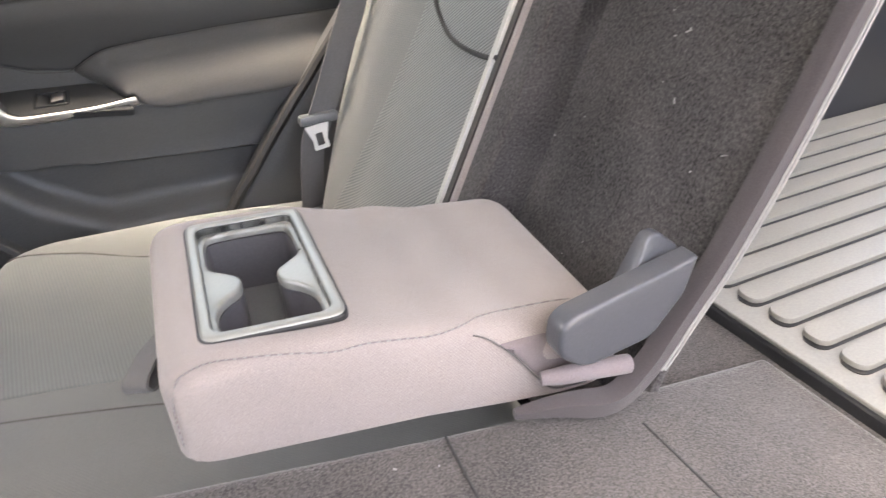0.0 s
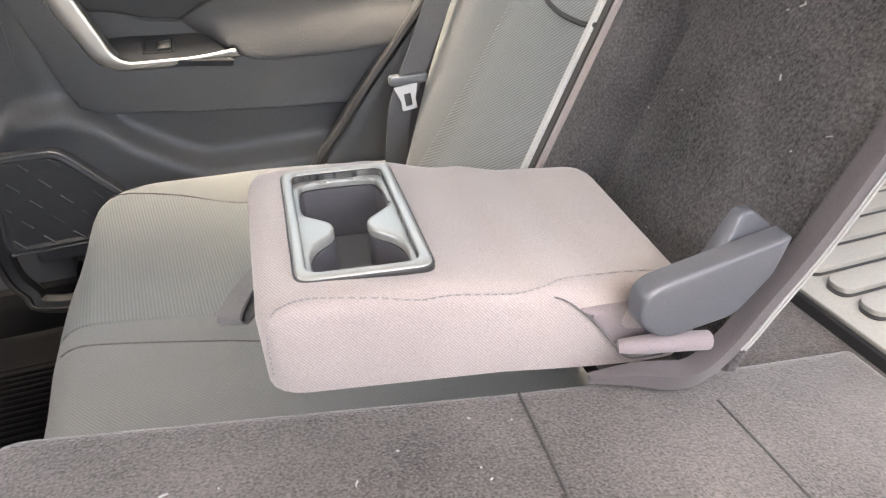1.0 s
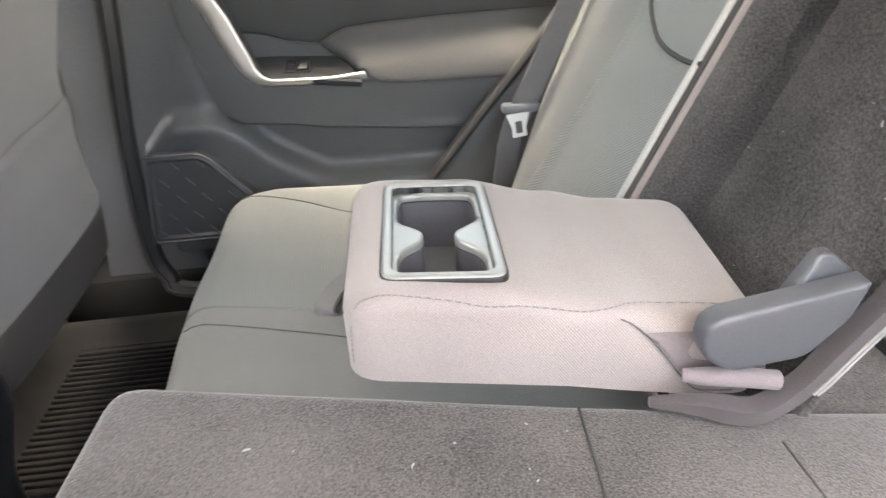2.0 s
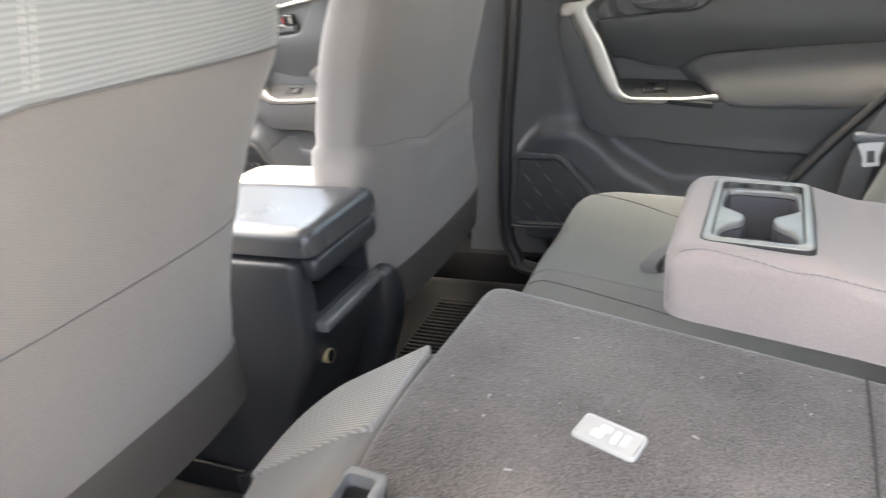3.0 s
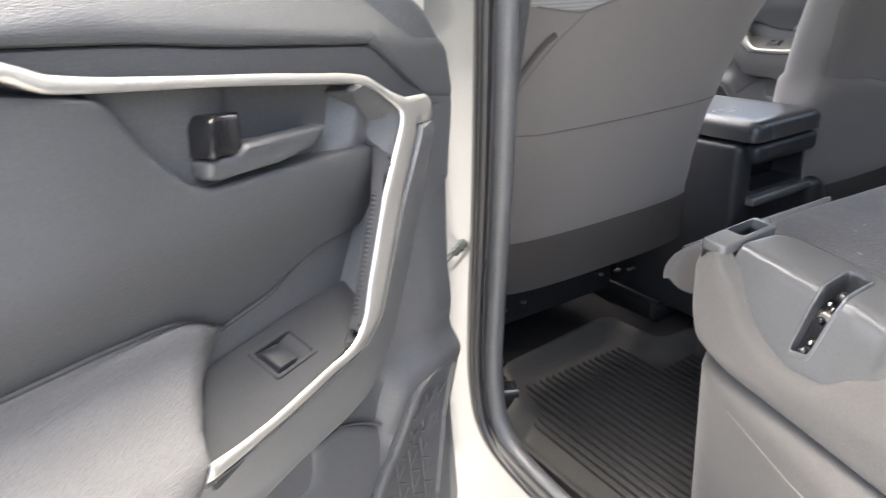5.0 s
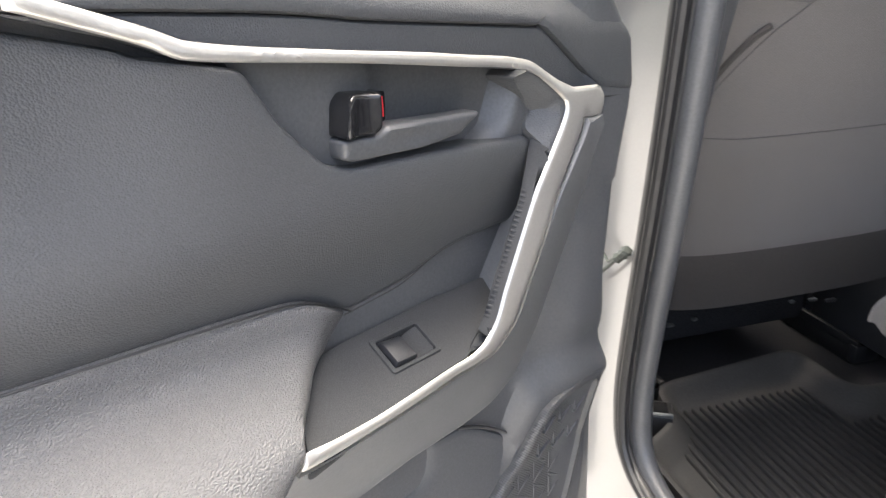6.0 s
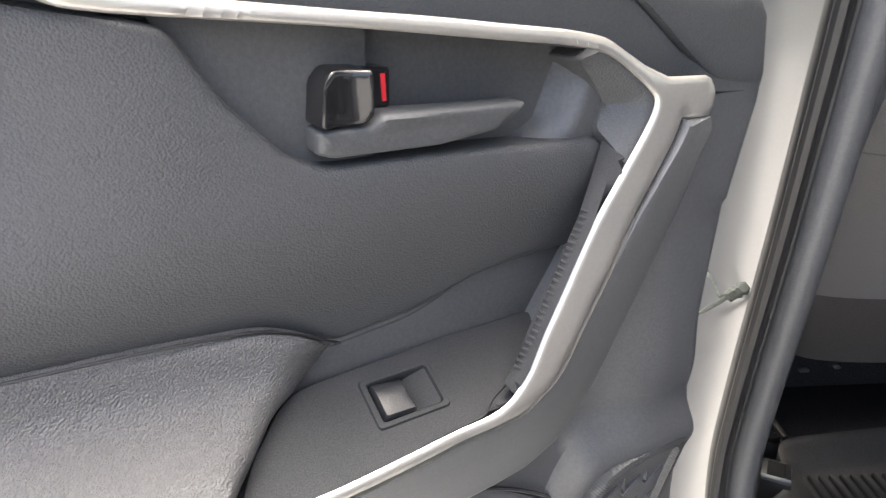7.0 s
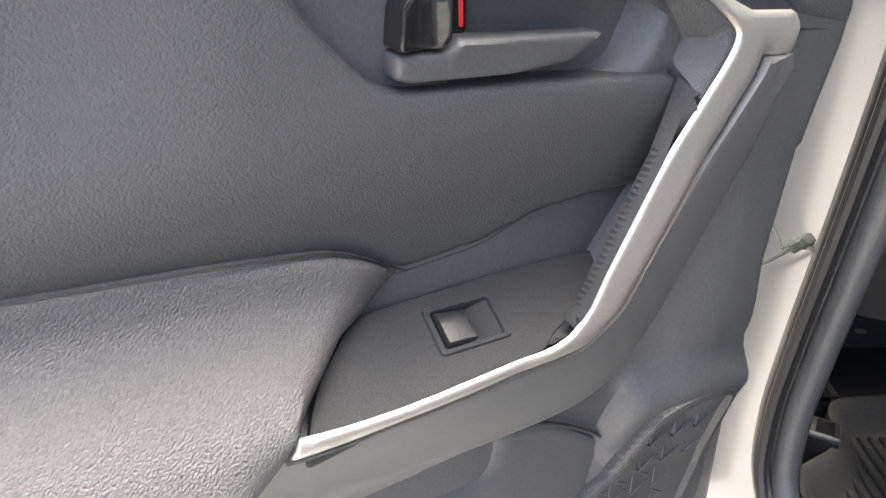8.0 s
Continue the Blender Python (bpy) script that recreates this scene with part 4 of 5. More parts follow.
CV = plane_frame((-0.200, 0, 0.74), (0, 1, 0), Vector((0.44, 0, 0.898)), Vector((-0.898, 0, 0.44)))
part("recess_back", pad(rounded([(-0.160, 0.0), (0.16, 0.0), (0.16, 0.72), (-0.160, 0.72)], 0.008), CV, lambda u, v, d, e: 0.0 - fillet(d, 0.004), lambda u, v: -0.008, step=0.03), CARPET_DARK, back, "dark carpet lining of the armrest recess")
part("recess_side", pad([(-0.01, 0.0), (0.050, 0.0), (0.050, 0.72), (-0.01, 0.72)], plane_frame((-0.176, 0.112, 0.74), Vector((-0.898, 0, 0.44)), Vector((0.44, 0, 0.898)), (0, -1, 0)), lambda u, v, d, e: 0.003, lambda u, v: -0.01, step=0.03), CARPET_DARK, back)
edge = smooth([(-0.300, -0.158, 0.850), (-0.262, -0.164, 0.847), (-0.213, -0.168, 0.836), (-0.173, -0.162, 0.851), (-0.143, -0.160, 0.886), (-0.111, -0.161, 0.932), (-0.081, -0.167, 0.999), (-0.042, -0.172, 1.09), (0.0, -0.172, 1.18), (0.12, -0.172, 1.44)], 6, False)
part("edge_strip", sweep(edge, [(-0.009, -0.008), (0.006, -0.010), (0.009, -0.005), (0.009, 0.008), (0.005, 0.010), (-0.009, 0.009)], up=(0, 1, 0), scale=lambda t: 0.35 + 0.65 * min(1, t * 6)), CLOTH_MAUVE, back, "mauve grey cloth edge of the seat back")
for off in (0.0085, 0.0125):
    part("zip", tube([(p.x + off, p.y - 0.0085, p.z - 0.003 - 0.3 * (off - 0.0085)) for p in edge[18:]], 0.0014), THREAD, back, "pale grey zip edge")

# ---- armrest ----
arm = thing("folding_armrest", (-0.35, 0.01, 0.85), "folded-down grey cloth armrest with two cup holders", "armrest")
atop = lambda u, v: ease(u, (-0.55, 0.940), (-0.50, 0.9455), (-0.42, 0.942), (-0.325, 0.922), (-0.26, 0.910), (-0.20, 0.906))
cupo = [(-0.506, -0.075), (-0.412, -0.092), (-0.396, 0.104), (-0.494, 0.117)]
ao = rounded([(-0.546, -0.108), (-0.30, -0.130), (-0.192, -0.135), (-0.165, 0.115), (-0.30, 0.135), (-0.535, 0.155)], [0.03, 0.02, 0.02, 0.04, 0.02, 0.03])
part("body", pad(ao, XY, lambda u, v, d, e: atop(u, v) - fillet(d, 0.019), lambda u, v: ramp(u, (-0.55, 0.868), (-0.36, 0.848), (-0.24, 0.828), (-0.1, 0.82)), [rounded(cupo, 0.014)], step=0.010,
     rings=(0.001, 0.003, 0.006, 0.011, 0.020)), FABRIC_ARM, arm)
CUP = plane_frame((-0.452, 0.0135, 0.9445), Vector((0.0985, -0.0155, 0)).normalized(), Vector((0.0105, 0.1925, 0.0)).normalized(), (0, 0, 1))
ring_o, ring_i = box_outline(-0.054, 0.054, -0.102, 0.102, 0.014), box_outline(-0.0440, 0.0440, -0.0915, 0.0915, 0.011)
holder = part("cup_holder", pad(ring_o, CUP, lambda u, v, d, e: 0.0038 - fillet(d, 0.004) - fillet(e, 0.003), lambda u, v: -0.012, [ring_i], step=0.006, rings=(0.0008, 0.002, 0.004)), CUPTRIM, arm, "satin grey cup holder frame")
wells = [(-0.036, 0.020), (-0.038, 0.045), (-0.036, 0.072), (-0.026, 0.082), (0.026, 0.082), (0.036, 0.072), (0.038, 0.045), (0.036, 0.022), (0.026, 0.010), (0.016, 0.0), (0.014, -0.010), (0.018, -0.022),
         (0.030, -0.034), (0.037, -0.050), (0.036, -0.072), (0.026, -0.082), (-0.026, -0.082), (-0.036, -0.072), (-0.037, -0.050), (-0.030, -0.034), (-0.018, -0.022), (-0.014, -0.010), (-0.016, 0.0), (-0.026, 0.010)]
well = smooth([(x * 1.06, y * 1.06) for x, y in wells], 3)
part("gasket", pad(box_outline(-0.0552, 0.0552, -0.1032, 0.1032, 0.0148), CUP, lambda u, v, d, e: 0.0016 - fillet(d, 0.001), lambda u, v: -0.012, [ring_i], step=0.008, rings=(0.001,)), SEAL, holder, "dark gap round the cup holder frame")
part("insert", pad(box_outline(-0.0450, 0.0450, -0.0925, 0.0925, 0.011), CUP, lambda u, v, d, e: -0.0045 - fillet(e, 0.003) - 0.001 * ease(abs(v + 0.006), (0.02, 0), (0.045, 1)), lambda u, v: -0.013, [well], step=0.005, rings=(0.0008, 0.002, 0.004)), CUPTRIM, holder, "satin grey insert round the two cups")
big = [p * 1.04 for p in well]
part("well", pad(box_outline(-0.0445, 0.0445, -0.092, 0.092, 0.012), CUP, lambda u, v, d, e: -0.0145, lambda u, v: -0.075, [well], step=0.006, rings=()), WELL, holder, "purple grey cup well")
part("well_floor", pad([tuple(p) for p in big], CUP, lambda u, v, d, e: -0.070, lambda u, v: -0.075, step=0.01, rings=()), PLASTIC_MID, holder)
rim_a = [tuple(p)[:2] for p in ao]
over = lambda u, v: atop(u, v) - fillet(max(0, float(distance(rim_a, np.array([[u, v]]))[0])), 0.019)
seam_p = smooth([(-0.540, -0.1005, 0.880), (-0.5395, -0.1005, 0.900), (-0.5380, -0.1010, 0.918)] + [(u, v, over(u, v) + 0.0003) for u, v in ((-0.532, -0.1000), (-0.524, -0.0990), (-0.508, -0.1000), (-0.486, -0.1045), (-0.455, -0.1105), (-0.425, -0.1165), (-0.40, -0.1180), (-0.37, -0.1190), (-0.345, -0.1195), (-0.322, -0.1180), (-0.306, -0.1135), (-0.276, -0.1070), (-0.227, -0.1120), (-0.195, -0.1160))], 8, False)
part("top_seam", tube(seam_p, 0.0006), ARM_CLOTH_SHADED, arm)
for a, b in zip(seam_p[::2], seam_p[1::2]):
    part("stitch", tube([(a.x, a.y - 0.0010, a.z + 0.0006), (a.x + 0.8 * (b.x - a.x), a.y - 0.0010 + 0.8 * (b.y - a.y), a.z + 0.0006 + 0.8 * (b.z - a.z))], 0.0005, 5), THREAD, arm)
part("side_seam", tube(smooth([(-0.318, -0.1270, 0.914), (-0.306, -0.1318, 0.908), (-0.285, -0.1335, 0.885), (-0.262, -0.1345, 0.852), (-0.246, -0.1350, 0.836), (-0.215, -0.136, 0.832)], 5, False), 0.0007), SEAM_ARM, arm)
part("strap", sweep(smooth([(-0.535, 0.035, 0.894), (-0.552, 0.020, 0.888), (-0.566, 0.006, 0.878), (-0.570, 0.001, 0.870), (-0.565, 0.003, 0.864), (-0.552, 0.014, 0.872), (-0.54, 0.03, 0.880)], 5, False), [(-0.0012, -0.016), (0.0012, -0.016), (0.0012, 0.016), (-0.0012, 0.016)], up=(0.55, -0.55, 0.3)), CLOTH_SHADED, arm, "dark woven pull strap")
AS = plane_frame((0, -0.1352, 0), (1, 0, 0), (0, 0, 1), (0, -1, 0))
part("hinge_end", pad(rounded([(-0.298, 0.899), (-0.285, 0.886), (-0.262, 0.853), (-0.246, 0.838), (-0.185, 0.835), (-0.185, 0.897), (-0.275, 0.898)], 0.004), AS, lambda u, v, d, e: 0.0015 - fillet(d, 0.006) - 0.006 * ease(u, (-0.29, 0), (-0.245, 1)) * ease(v, (0.85, 0), (0.875, 1), (0.90, 0.7)), lambda u, v: -0.012, step=0.007), ARM_CLOTH_SHADED, arm, "creased armrest cloth at the hinge, crease shade put into its colour")
br = thing("hinge_cover", (-0.2, -0.16, 0.86), "grey plastic hinge cover beside the armrest", "hinge cover")
LV = plane_frame((0, -0.160, 0), (1, 0, 0), (0, 0, 1), (0, -1, 0))
part("cover", pad(rounded([(-0.269, 0.903), (-0.266, 0.929), (-0.256, 0.936), (-0.139, 0.954), (-0.150, 0.922), (-0.180, 0.889), (-0.244, 0.882)], [0.014, 0.008, 0.006, 0.003, 0.006, 0.010, 0.014]), LV, lambda u, v, d, e: 0.012 - fillet(d, 0.004), lambda u, v: -0.008, step=0.008, rings=(0.0008, 0.002, 0.004)), HINGE, br)
part("flange", pad(rounded([(-0.215, 0.918), (-0.190, 0.928), (-0.168, 0.966), (-0.156, 0.966), (-0.138, 0.950), (-0.145, 0.930), (-0.163, 0.915)], [0.004, 0.006, 0.005, 0.005, 0.003, 0.004, 0.004]), LV, lambda u, v, d, e: -0.0105 - fillet(d, 0.0025) - 0.25 * max(0, v - 0.94), lambda u, v: -0.028, step=0.008, rings=(0.001, 0.0025)), HINGE, br)
sk = thing("seat_hinge_boot", (-0.26, -0.15, 0.82), "mauve grey cloth boot at the seat hinge", "seat trim")
part("roll", tube([(-0.268, -0.146, 0.864), (-0.25, -0.152, 0.865), (-0.23, -0.155, 0.864), (-0.21, -0.157, 0.861), (-0.190, -0.158, 0.857)], 0.0085, 12, scale=lambda t: 0.55 + 0.45 * math.sin(math.pi * min(0.5, t * 0.9 + 0.1))), ARM_CLOTH_SHADED, sk)

# ---- folded seat ----
fold = thing("folded_seat", (-0.5, -0.35, 0.5), "folded-down rear seat with carpeted back and latch cover", "seat")
zc = lambda u: 0.839 + (-0.354 - u) * 0.122
co = rounded([(-0.738, -0.100), (-0.354, -0.138), (-0.19, -0.150), (-0.014, -0.150), (-0.014, -0.568), (-0.47, -0.564), (-0.50, -0.54), (-0.66, -0.50), (-0.70, -0.50), (-0.742, -0.45), (-0.752, -0.35)], [0.03, 0.01, 0.01, 0.01, 0.01, 0.01, 0.01, 0.01, 0.01, 0.02, 0.05])
part("carpet_back", pad(co, XY, lambda u, v, d, e: zc(u) - 0.005 * ease(u, (-0.25, 0), (-0.014, 1)) - fillet(d, 0.010), lambda u, v: zc(u) - 0.03, step=0.02), CARPET, fold, "grey needle-felt carpet on the seat back")
so = rounded([(-0.728, -0.118), (-0.19, -0.16), (-0.19, -0.585), (-0.45, -0.572), (-0.66, -0.566), (-0.698, -0.560), (-0.728, -0.53), (-0.742, -0.35)], 0.03)
part("cushion_side", pad(so, Matrix.Diagonal((1, 1, -1, 1)), lambda u, v, d, e: -ramp(u, (-0.70, 0.81), (-0.60, 0.775), (-0.45, 0.735), (-0.2, 0.72)) - fillet(d, 0.03), lambda u, v: -(zc(u) - 0.028 - 0.04 * ease(v, (-0.50, 1), (-0.46, 0))), step=0.025, rings=(0.002, 0.006, 0.014, 0.03)), FABRIC, fold)
part("seam", tube([(-0.355, -0.145, zc(-0.355) + 0.001), (-0.36, -0.21, zc(-0.36) + 0.001), (-0.37, -0.32, zc(-0.37) + 0.001), (-0.37, -0.58, zc(-0.37) + 0.001)], 0.0012), SEAM, fold)
part("seam", tube([(-0.196, y, zc(-0.196) - 0.005 * ease(-0.196, (-0.25, 0), (-0.014, 1)) + 0.0002) for y in (-0.190, -0.24, -0.30, -0.56)], 0.0011), SEAM, fold)
hr = rounded([(-0.745, -0.238), (-0.895, -0.236), (-0.925, -0.30), (-0.912, -0.390), (-0.875, -0.455), (-0.80, -0.495), (-0.745, -0.47)], [0.01, 0.04, 0.05, 0.04, 0.04, 0.03, 0.01], 8)
hd = part("headrest", pad(hr, XY, lambda u, v, d, e: 0.886 - 0.60 * max(0, -0.752 - u) - fillet(d, 0.03), lambda u, v: min(0.792, 0.848 - 0.60 * max(0, -0.752 - u)), step=0.012, rings=(0.002, 0.006, 0.014, 0.03)), CLOTH_SHADED, fold)
hp = rounded([(-0.755, -0.243), (-0.885, -0.241), (-0.915, -0.30), (-0.902, -0.384), (-0.83, -0.380), (-0.755, -0.378)], [0.008, 0.04, 0.05, 0.012, 0.02, 0.005], 8)
part("headrest_face", pad(hp, XY, lambda u, v, d, e: 0.8885 - 0.60 * max(0, -0.752 - u) - fillet(d, 0.004) - fillet(max(0, u + 0.93), 0.03), lambda u, v: min(0.80, 0.850 - 0.60 * max(0, -0.752 - u)), step=0.01), RIB_HEAD, hd, "ribbed cloth headrest face")
PK = plane_frame((-0.7155, -0.500, 0.9045), Vector((0.992, 0.04, -0.121)).normalized(), Vector((-0.04, 1, 0)).normalized(), Vector((0.121, 0, 0.992)))
pk = part("release_bezel", pad(box_outline(-0.0165, 0.0165, -0.053, 0.052, 0.009), PK, lambda u, v, d, e: 0.004 - fillet(d, 0.004), lambda u, v: -0.008, [box_outline(-0.0125, 0.0105, -0.011, 0.042, 0.005)], step=0.005, rings=(0.001, 0.002, 0.004)), LATCH, fold, "shiny grey seat release bezel")
part("release_skirt", pad(box_outline(-0.0160, 0.0160, -0.052, 0.051, 0.008), PK, lambda u, v, d, e: -0.0075, lambda u, v: -0.043, [box_outline(-0.0130, 0.0110, -0.0115, 0.0425, 0.005)], step=0.008, rings=()), SEAL, pk, "black release well")
part("release_cup", pad(box_outline(-0.0145, 0.0125, -0.0125, 0.0435, 0.006), PK, lambda u, v, d, e: -0.042, lambda u, v: -0.05, step=0.02, rings=()), GLOSS, pk)
LC = XY
lo = rounded([(-0.690, -0.465), (-0.67, -0.455), (-0.571, -0.463), (-0.507, -0.484), (-0.475, -0.505), (-0.474, -0.560), (-0.486, -0.574), (-0.504, -0.579), (-0.548, -0.580), (-0.588, -0.580), (-0.624, -0.571), (-0.652, -0.560), (-0.673, -0.549), (-0.698, -0.537)], [0.01, 0.012, 0.01, 0.01, 0.008, 0.006, 0.004, 0.005, 0.01, 0.01, 0.01, 0.01, 0.005, 0.004])
vr = lambda u: ramp(u, (-0.69, -0.526), (-0.583, -0.543), (-0.550, -0.545), (-0.511, -0.557), (-0.475, -0.585), (-0.42, -0.63))
slot = rounded([(-0.590, -0.488), (-0.566, -0.487), (-0.563, -0.544), (-0.574, -0.572), (-0.594, -0.572), (-0.586, -0.544)], [0.005, 0.005, 0.002, 0.004, 0.004, 0.002])
wide = rounded([(-0.593, -0.4845), (-0.5625, -0.4835), (-0.5595, -0.544), (-0.5715, -0.5745), (-0.5975, -0.5745), (-0.5895, -0.544)], [0.007, 0.007, 0.003, 0.005, 0.005, 0.003])


def latch(u, v, off):
    """The cover's surface: flat on top, rolling over into its steep side."""
    q = vr(u) - v
    return zc(u) + off - (0.0 if q < -0.010 else 2.2 * (q + 0.010) ** 2 / 0.040 if q < 0.010 else 2.2 * q)


cov = part("latch_cover", pad(lo, LC, lambda u, v, d, e: latch(u, v, 0.024) - fillet(d, 0.003) - 0.006 * ease(u, (-0.50, 0), (-0.475, 1)), lambda u, v: latch(u, v, -0.006), [slot], step=0.006, rings=(0.001, 0.002, 0.004, 0.008)), LATCH, fold, "shiny grey plastic latch cover")
part("latch_frame", pad([tuple(p) for p in wide], LC, lambda u, v, d, e: latch(u, v, 0.0275) - fillet(d, 0.002) - fillet(e, 0.0015), lambda u, v: latch(u, v, 0.0), [slot], step=0.005, rings=(0.0008, 0.0018)), LATCH, cov, "raised latch surround")
part("latch_floor", pad([tuple(p) for p in wide], LC, lambda u, v, d, e: latch(u, v, 0.004), lambda u, v: latch(u, v, -0.012), step=0.01, rings=()), GLOSS, cov)
for x, y, r, mt in ((-0.577, -0.515, 0.0095, GLOSS), (-0.573, -0.505, 0.006, WORN), (-0.579, -0.535, 0.0028, CHROME), (-0.573, -0.539, 0.0022, CHROME), (-0.578, -0.549, 0.004, GLOSS), (-0.583, -0.565, 0.0075, GLOSS), (-0.579, -0.560, 0.003, CHROME)):
    bm = bmesh.new()
    bmesh.ops.create_uvsphere(bm, u_segments=10, v_segments=6, radius=r)
    bm.transform(Matrix.Translation((x, y, latch(x, y, 0.008))))
    part("latch_pin", bm, mt, cov)
SP = plane_frame((0, -0.586, 0), (1, 0, 0), (0, 0, 1), (0, -1, 0))
sp = rounded([(-0.738, 0.872), (-0.732, 0.900), (-0.702, 0.900), (-0.688, 0.882), (-0.667, 0.858), (-0.646, 0.837), (-0.619, 0.821), (-0.590, 0.810), (-0.550, 0.809), (-0.502, 0.848), (-0.485, 0.862), (-0.45, 0.860), (-0.20, 0.828), (-0.20, 0.69), (-0.40, 0.715), (-0.502, 0.740), (-0.564, 0.756), (-0.650, 0.777), (-0.698, 0.800), (-0.724, 0.832)], 0.008)
part("side_bolster", pad(sp, SP, lambda u, v, d, e: 0.010 - fillet(d, 0.010) - 0.35 * max(0, v - 0.79) - 0.012 * ease(u, (-0.735, 1), (-0.70, 0)), lambda u, v: -0.05, step=0.010, rings=(0.001, 0.003, 0.007, 0.014)), CLOTH_SHADED, fold, "grey cloth side of the folded back")
part("seam", tube([(-0.480, -0.573, 0.8605), (-0.45, -0.573, 0.8585), (-0.40, -0.574, 0.852), (-0.3, -0.577, 0.839)], 0.0022), SEAM_ARM, fold)
seatb = thing("rear_side_cushion", (-0.45, -0.45, 0.45), "grey cloth side of the rear seat cushion", "seat cushion")
part("cushion", pad(rounded([(-0.675, -0.14), (-0.19, -0.14), (-0.19, -0.66), (-0.45, -0.615), (-0.68, -0.592), (-0.712, -0.56), (-0.72, -0.35)], 0.035), XY, lambda u, v, d, e: ramp(u, (-0.70, 0.785), (-0.45, 0.722), (-0.2, 0.70)) - fillet(d, 0.03), lambda u, v: 0.47, step=0.025, rings=(0.002, 0.006, 0.014, 0.03)), CLOTH_SHADED, seatb)
part("seam", tube([(-0.64, -0.600, 0.735), (-0.55, -0.616, 0.705), (-0.45, -0.630, 0.68), (-0.3, -0.652, 0.66)], 0.001), SEAM_ARM, seatb)
tag = thing("anchor_label", (-0.563, -0.327, 0.866), "white raised child seat anchor plate on the carpet", "label plate")
TG = plane_frame((-0.566, -0.320, zc(-0.566)), Vector((0.96, -0.26, -0.11)).normalized(), Vector((0.26, 0.965, 0)), (0.1, 0, 1))
part("plate", pad(box_outline(-0.028, 0.028, -0.0165, 0.0165, 0.006), TG, lambda u, v, d, e: 0.004 - fillet(d, 0.002) - 0.0012 * ease(d, (0.002, 0), (0.003, 1)), lambda u, v: -0.003, step=0.006, rings=(0.0008, 0.002, 0.003)), WHITE, tag)
for u0, u1, v0, v1 in ((-0.014, -0.004, -0.008, 0.001), (-0.010, 0.0, 0.002, 0.009), (0.003, 0.008, -0.008, 0.008), (0.011, 0.016, -0.006, 0.008)):
    part("symbol", pad(box_outline(u0, u1, v0, v1, 0.002), TG, lambda u, v, d, e: 0.0046 - fillet(d, 0.001), lambda u, v: 0.002, step=0.004, rings=(0.0005,)), WORN, tag)

# ---- luggage area ----
tagged(part("luggage_floor", rbox((-0.20, -0.64, 0.70), (1.05, 0.66, 0.79), 0.01), CARPET, kind="structure"), "grey carpeted luggage floor", "floor")
mat = thing("cargo_mat", (0.45, 0.0, 0.79), "pale grey ribbed cargo mat on the luggage floor", "mat")
part("backing", pad(box_outline(-0.012, 0.955, -0.625, 0.250, 0.015), XY, lambda u, v, d, e: 0.8045 - fillet(d, 0.002), lambda u, v: 0.789, step=0.06, rings=(0.002,)), SEAL, mat, "black rubber backing")
part("sheet", pad(box_outline(-0.008, 0.951, -0.62, 0.245, 0.014), XY, lambda u, v, d, e: 0.8085 - fillet(d, 0.001), lambda u, v: 0.803, step=0.06, rings=(0.001,)), CARGO, mat)
for k in range(20):
    y = -0.60 + k * 0.0415
    # Dark slip peeping out on one side of each rib, drawn as its shadow.
    part("rib_shade", pad(box_outline(0.016, 0.935, y - 0.0032, y + 0.025, 0.014), XY, lambda u, v, d, e: 0.8095, lambda u, v: 0.806, step=0.04, rings=()), SEAL, mat)
    part("rib", pad(box_outline(0.021, 0.93, y, y + 0.030, 0.014), XY, lambda u, v, d, e: 0.8145 - fillet(d, 0.0015), lambda u, v: 0.807, step=0.03, rings=(0.001, 0.003)), CARGO, mat)
tagged(part("wheel_arch", loft([[(0.62 - 0.52 * r * math.cos(t), y, 0.785 + 0.40 * r * math.sin(t)) for t in [math.pi * i / 24 for i in range(25)]] for y, r in ((0.250, 0.60), (0.252, 0.92), (0.262, 0.98), (0.285, 1.0), (0.655, 1.0))]), CONSOLE, kind="structure"), "dark plastic wheel arch lining beside the cargo mat", "wall")


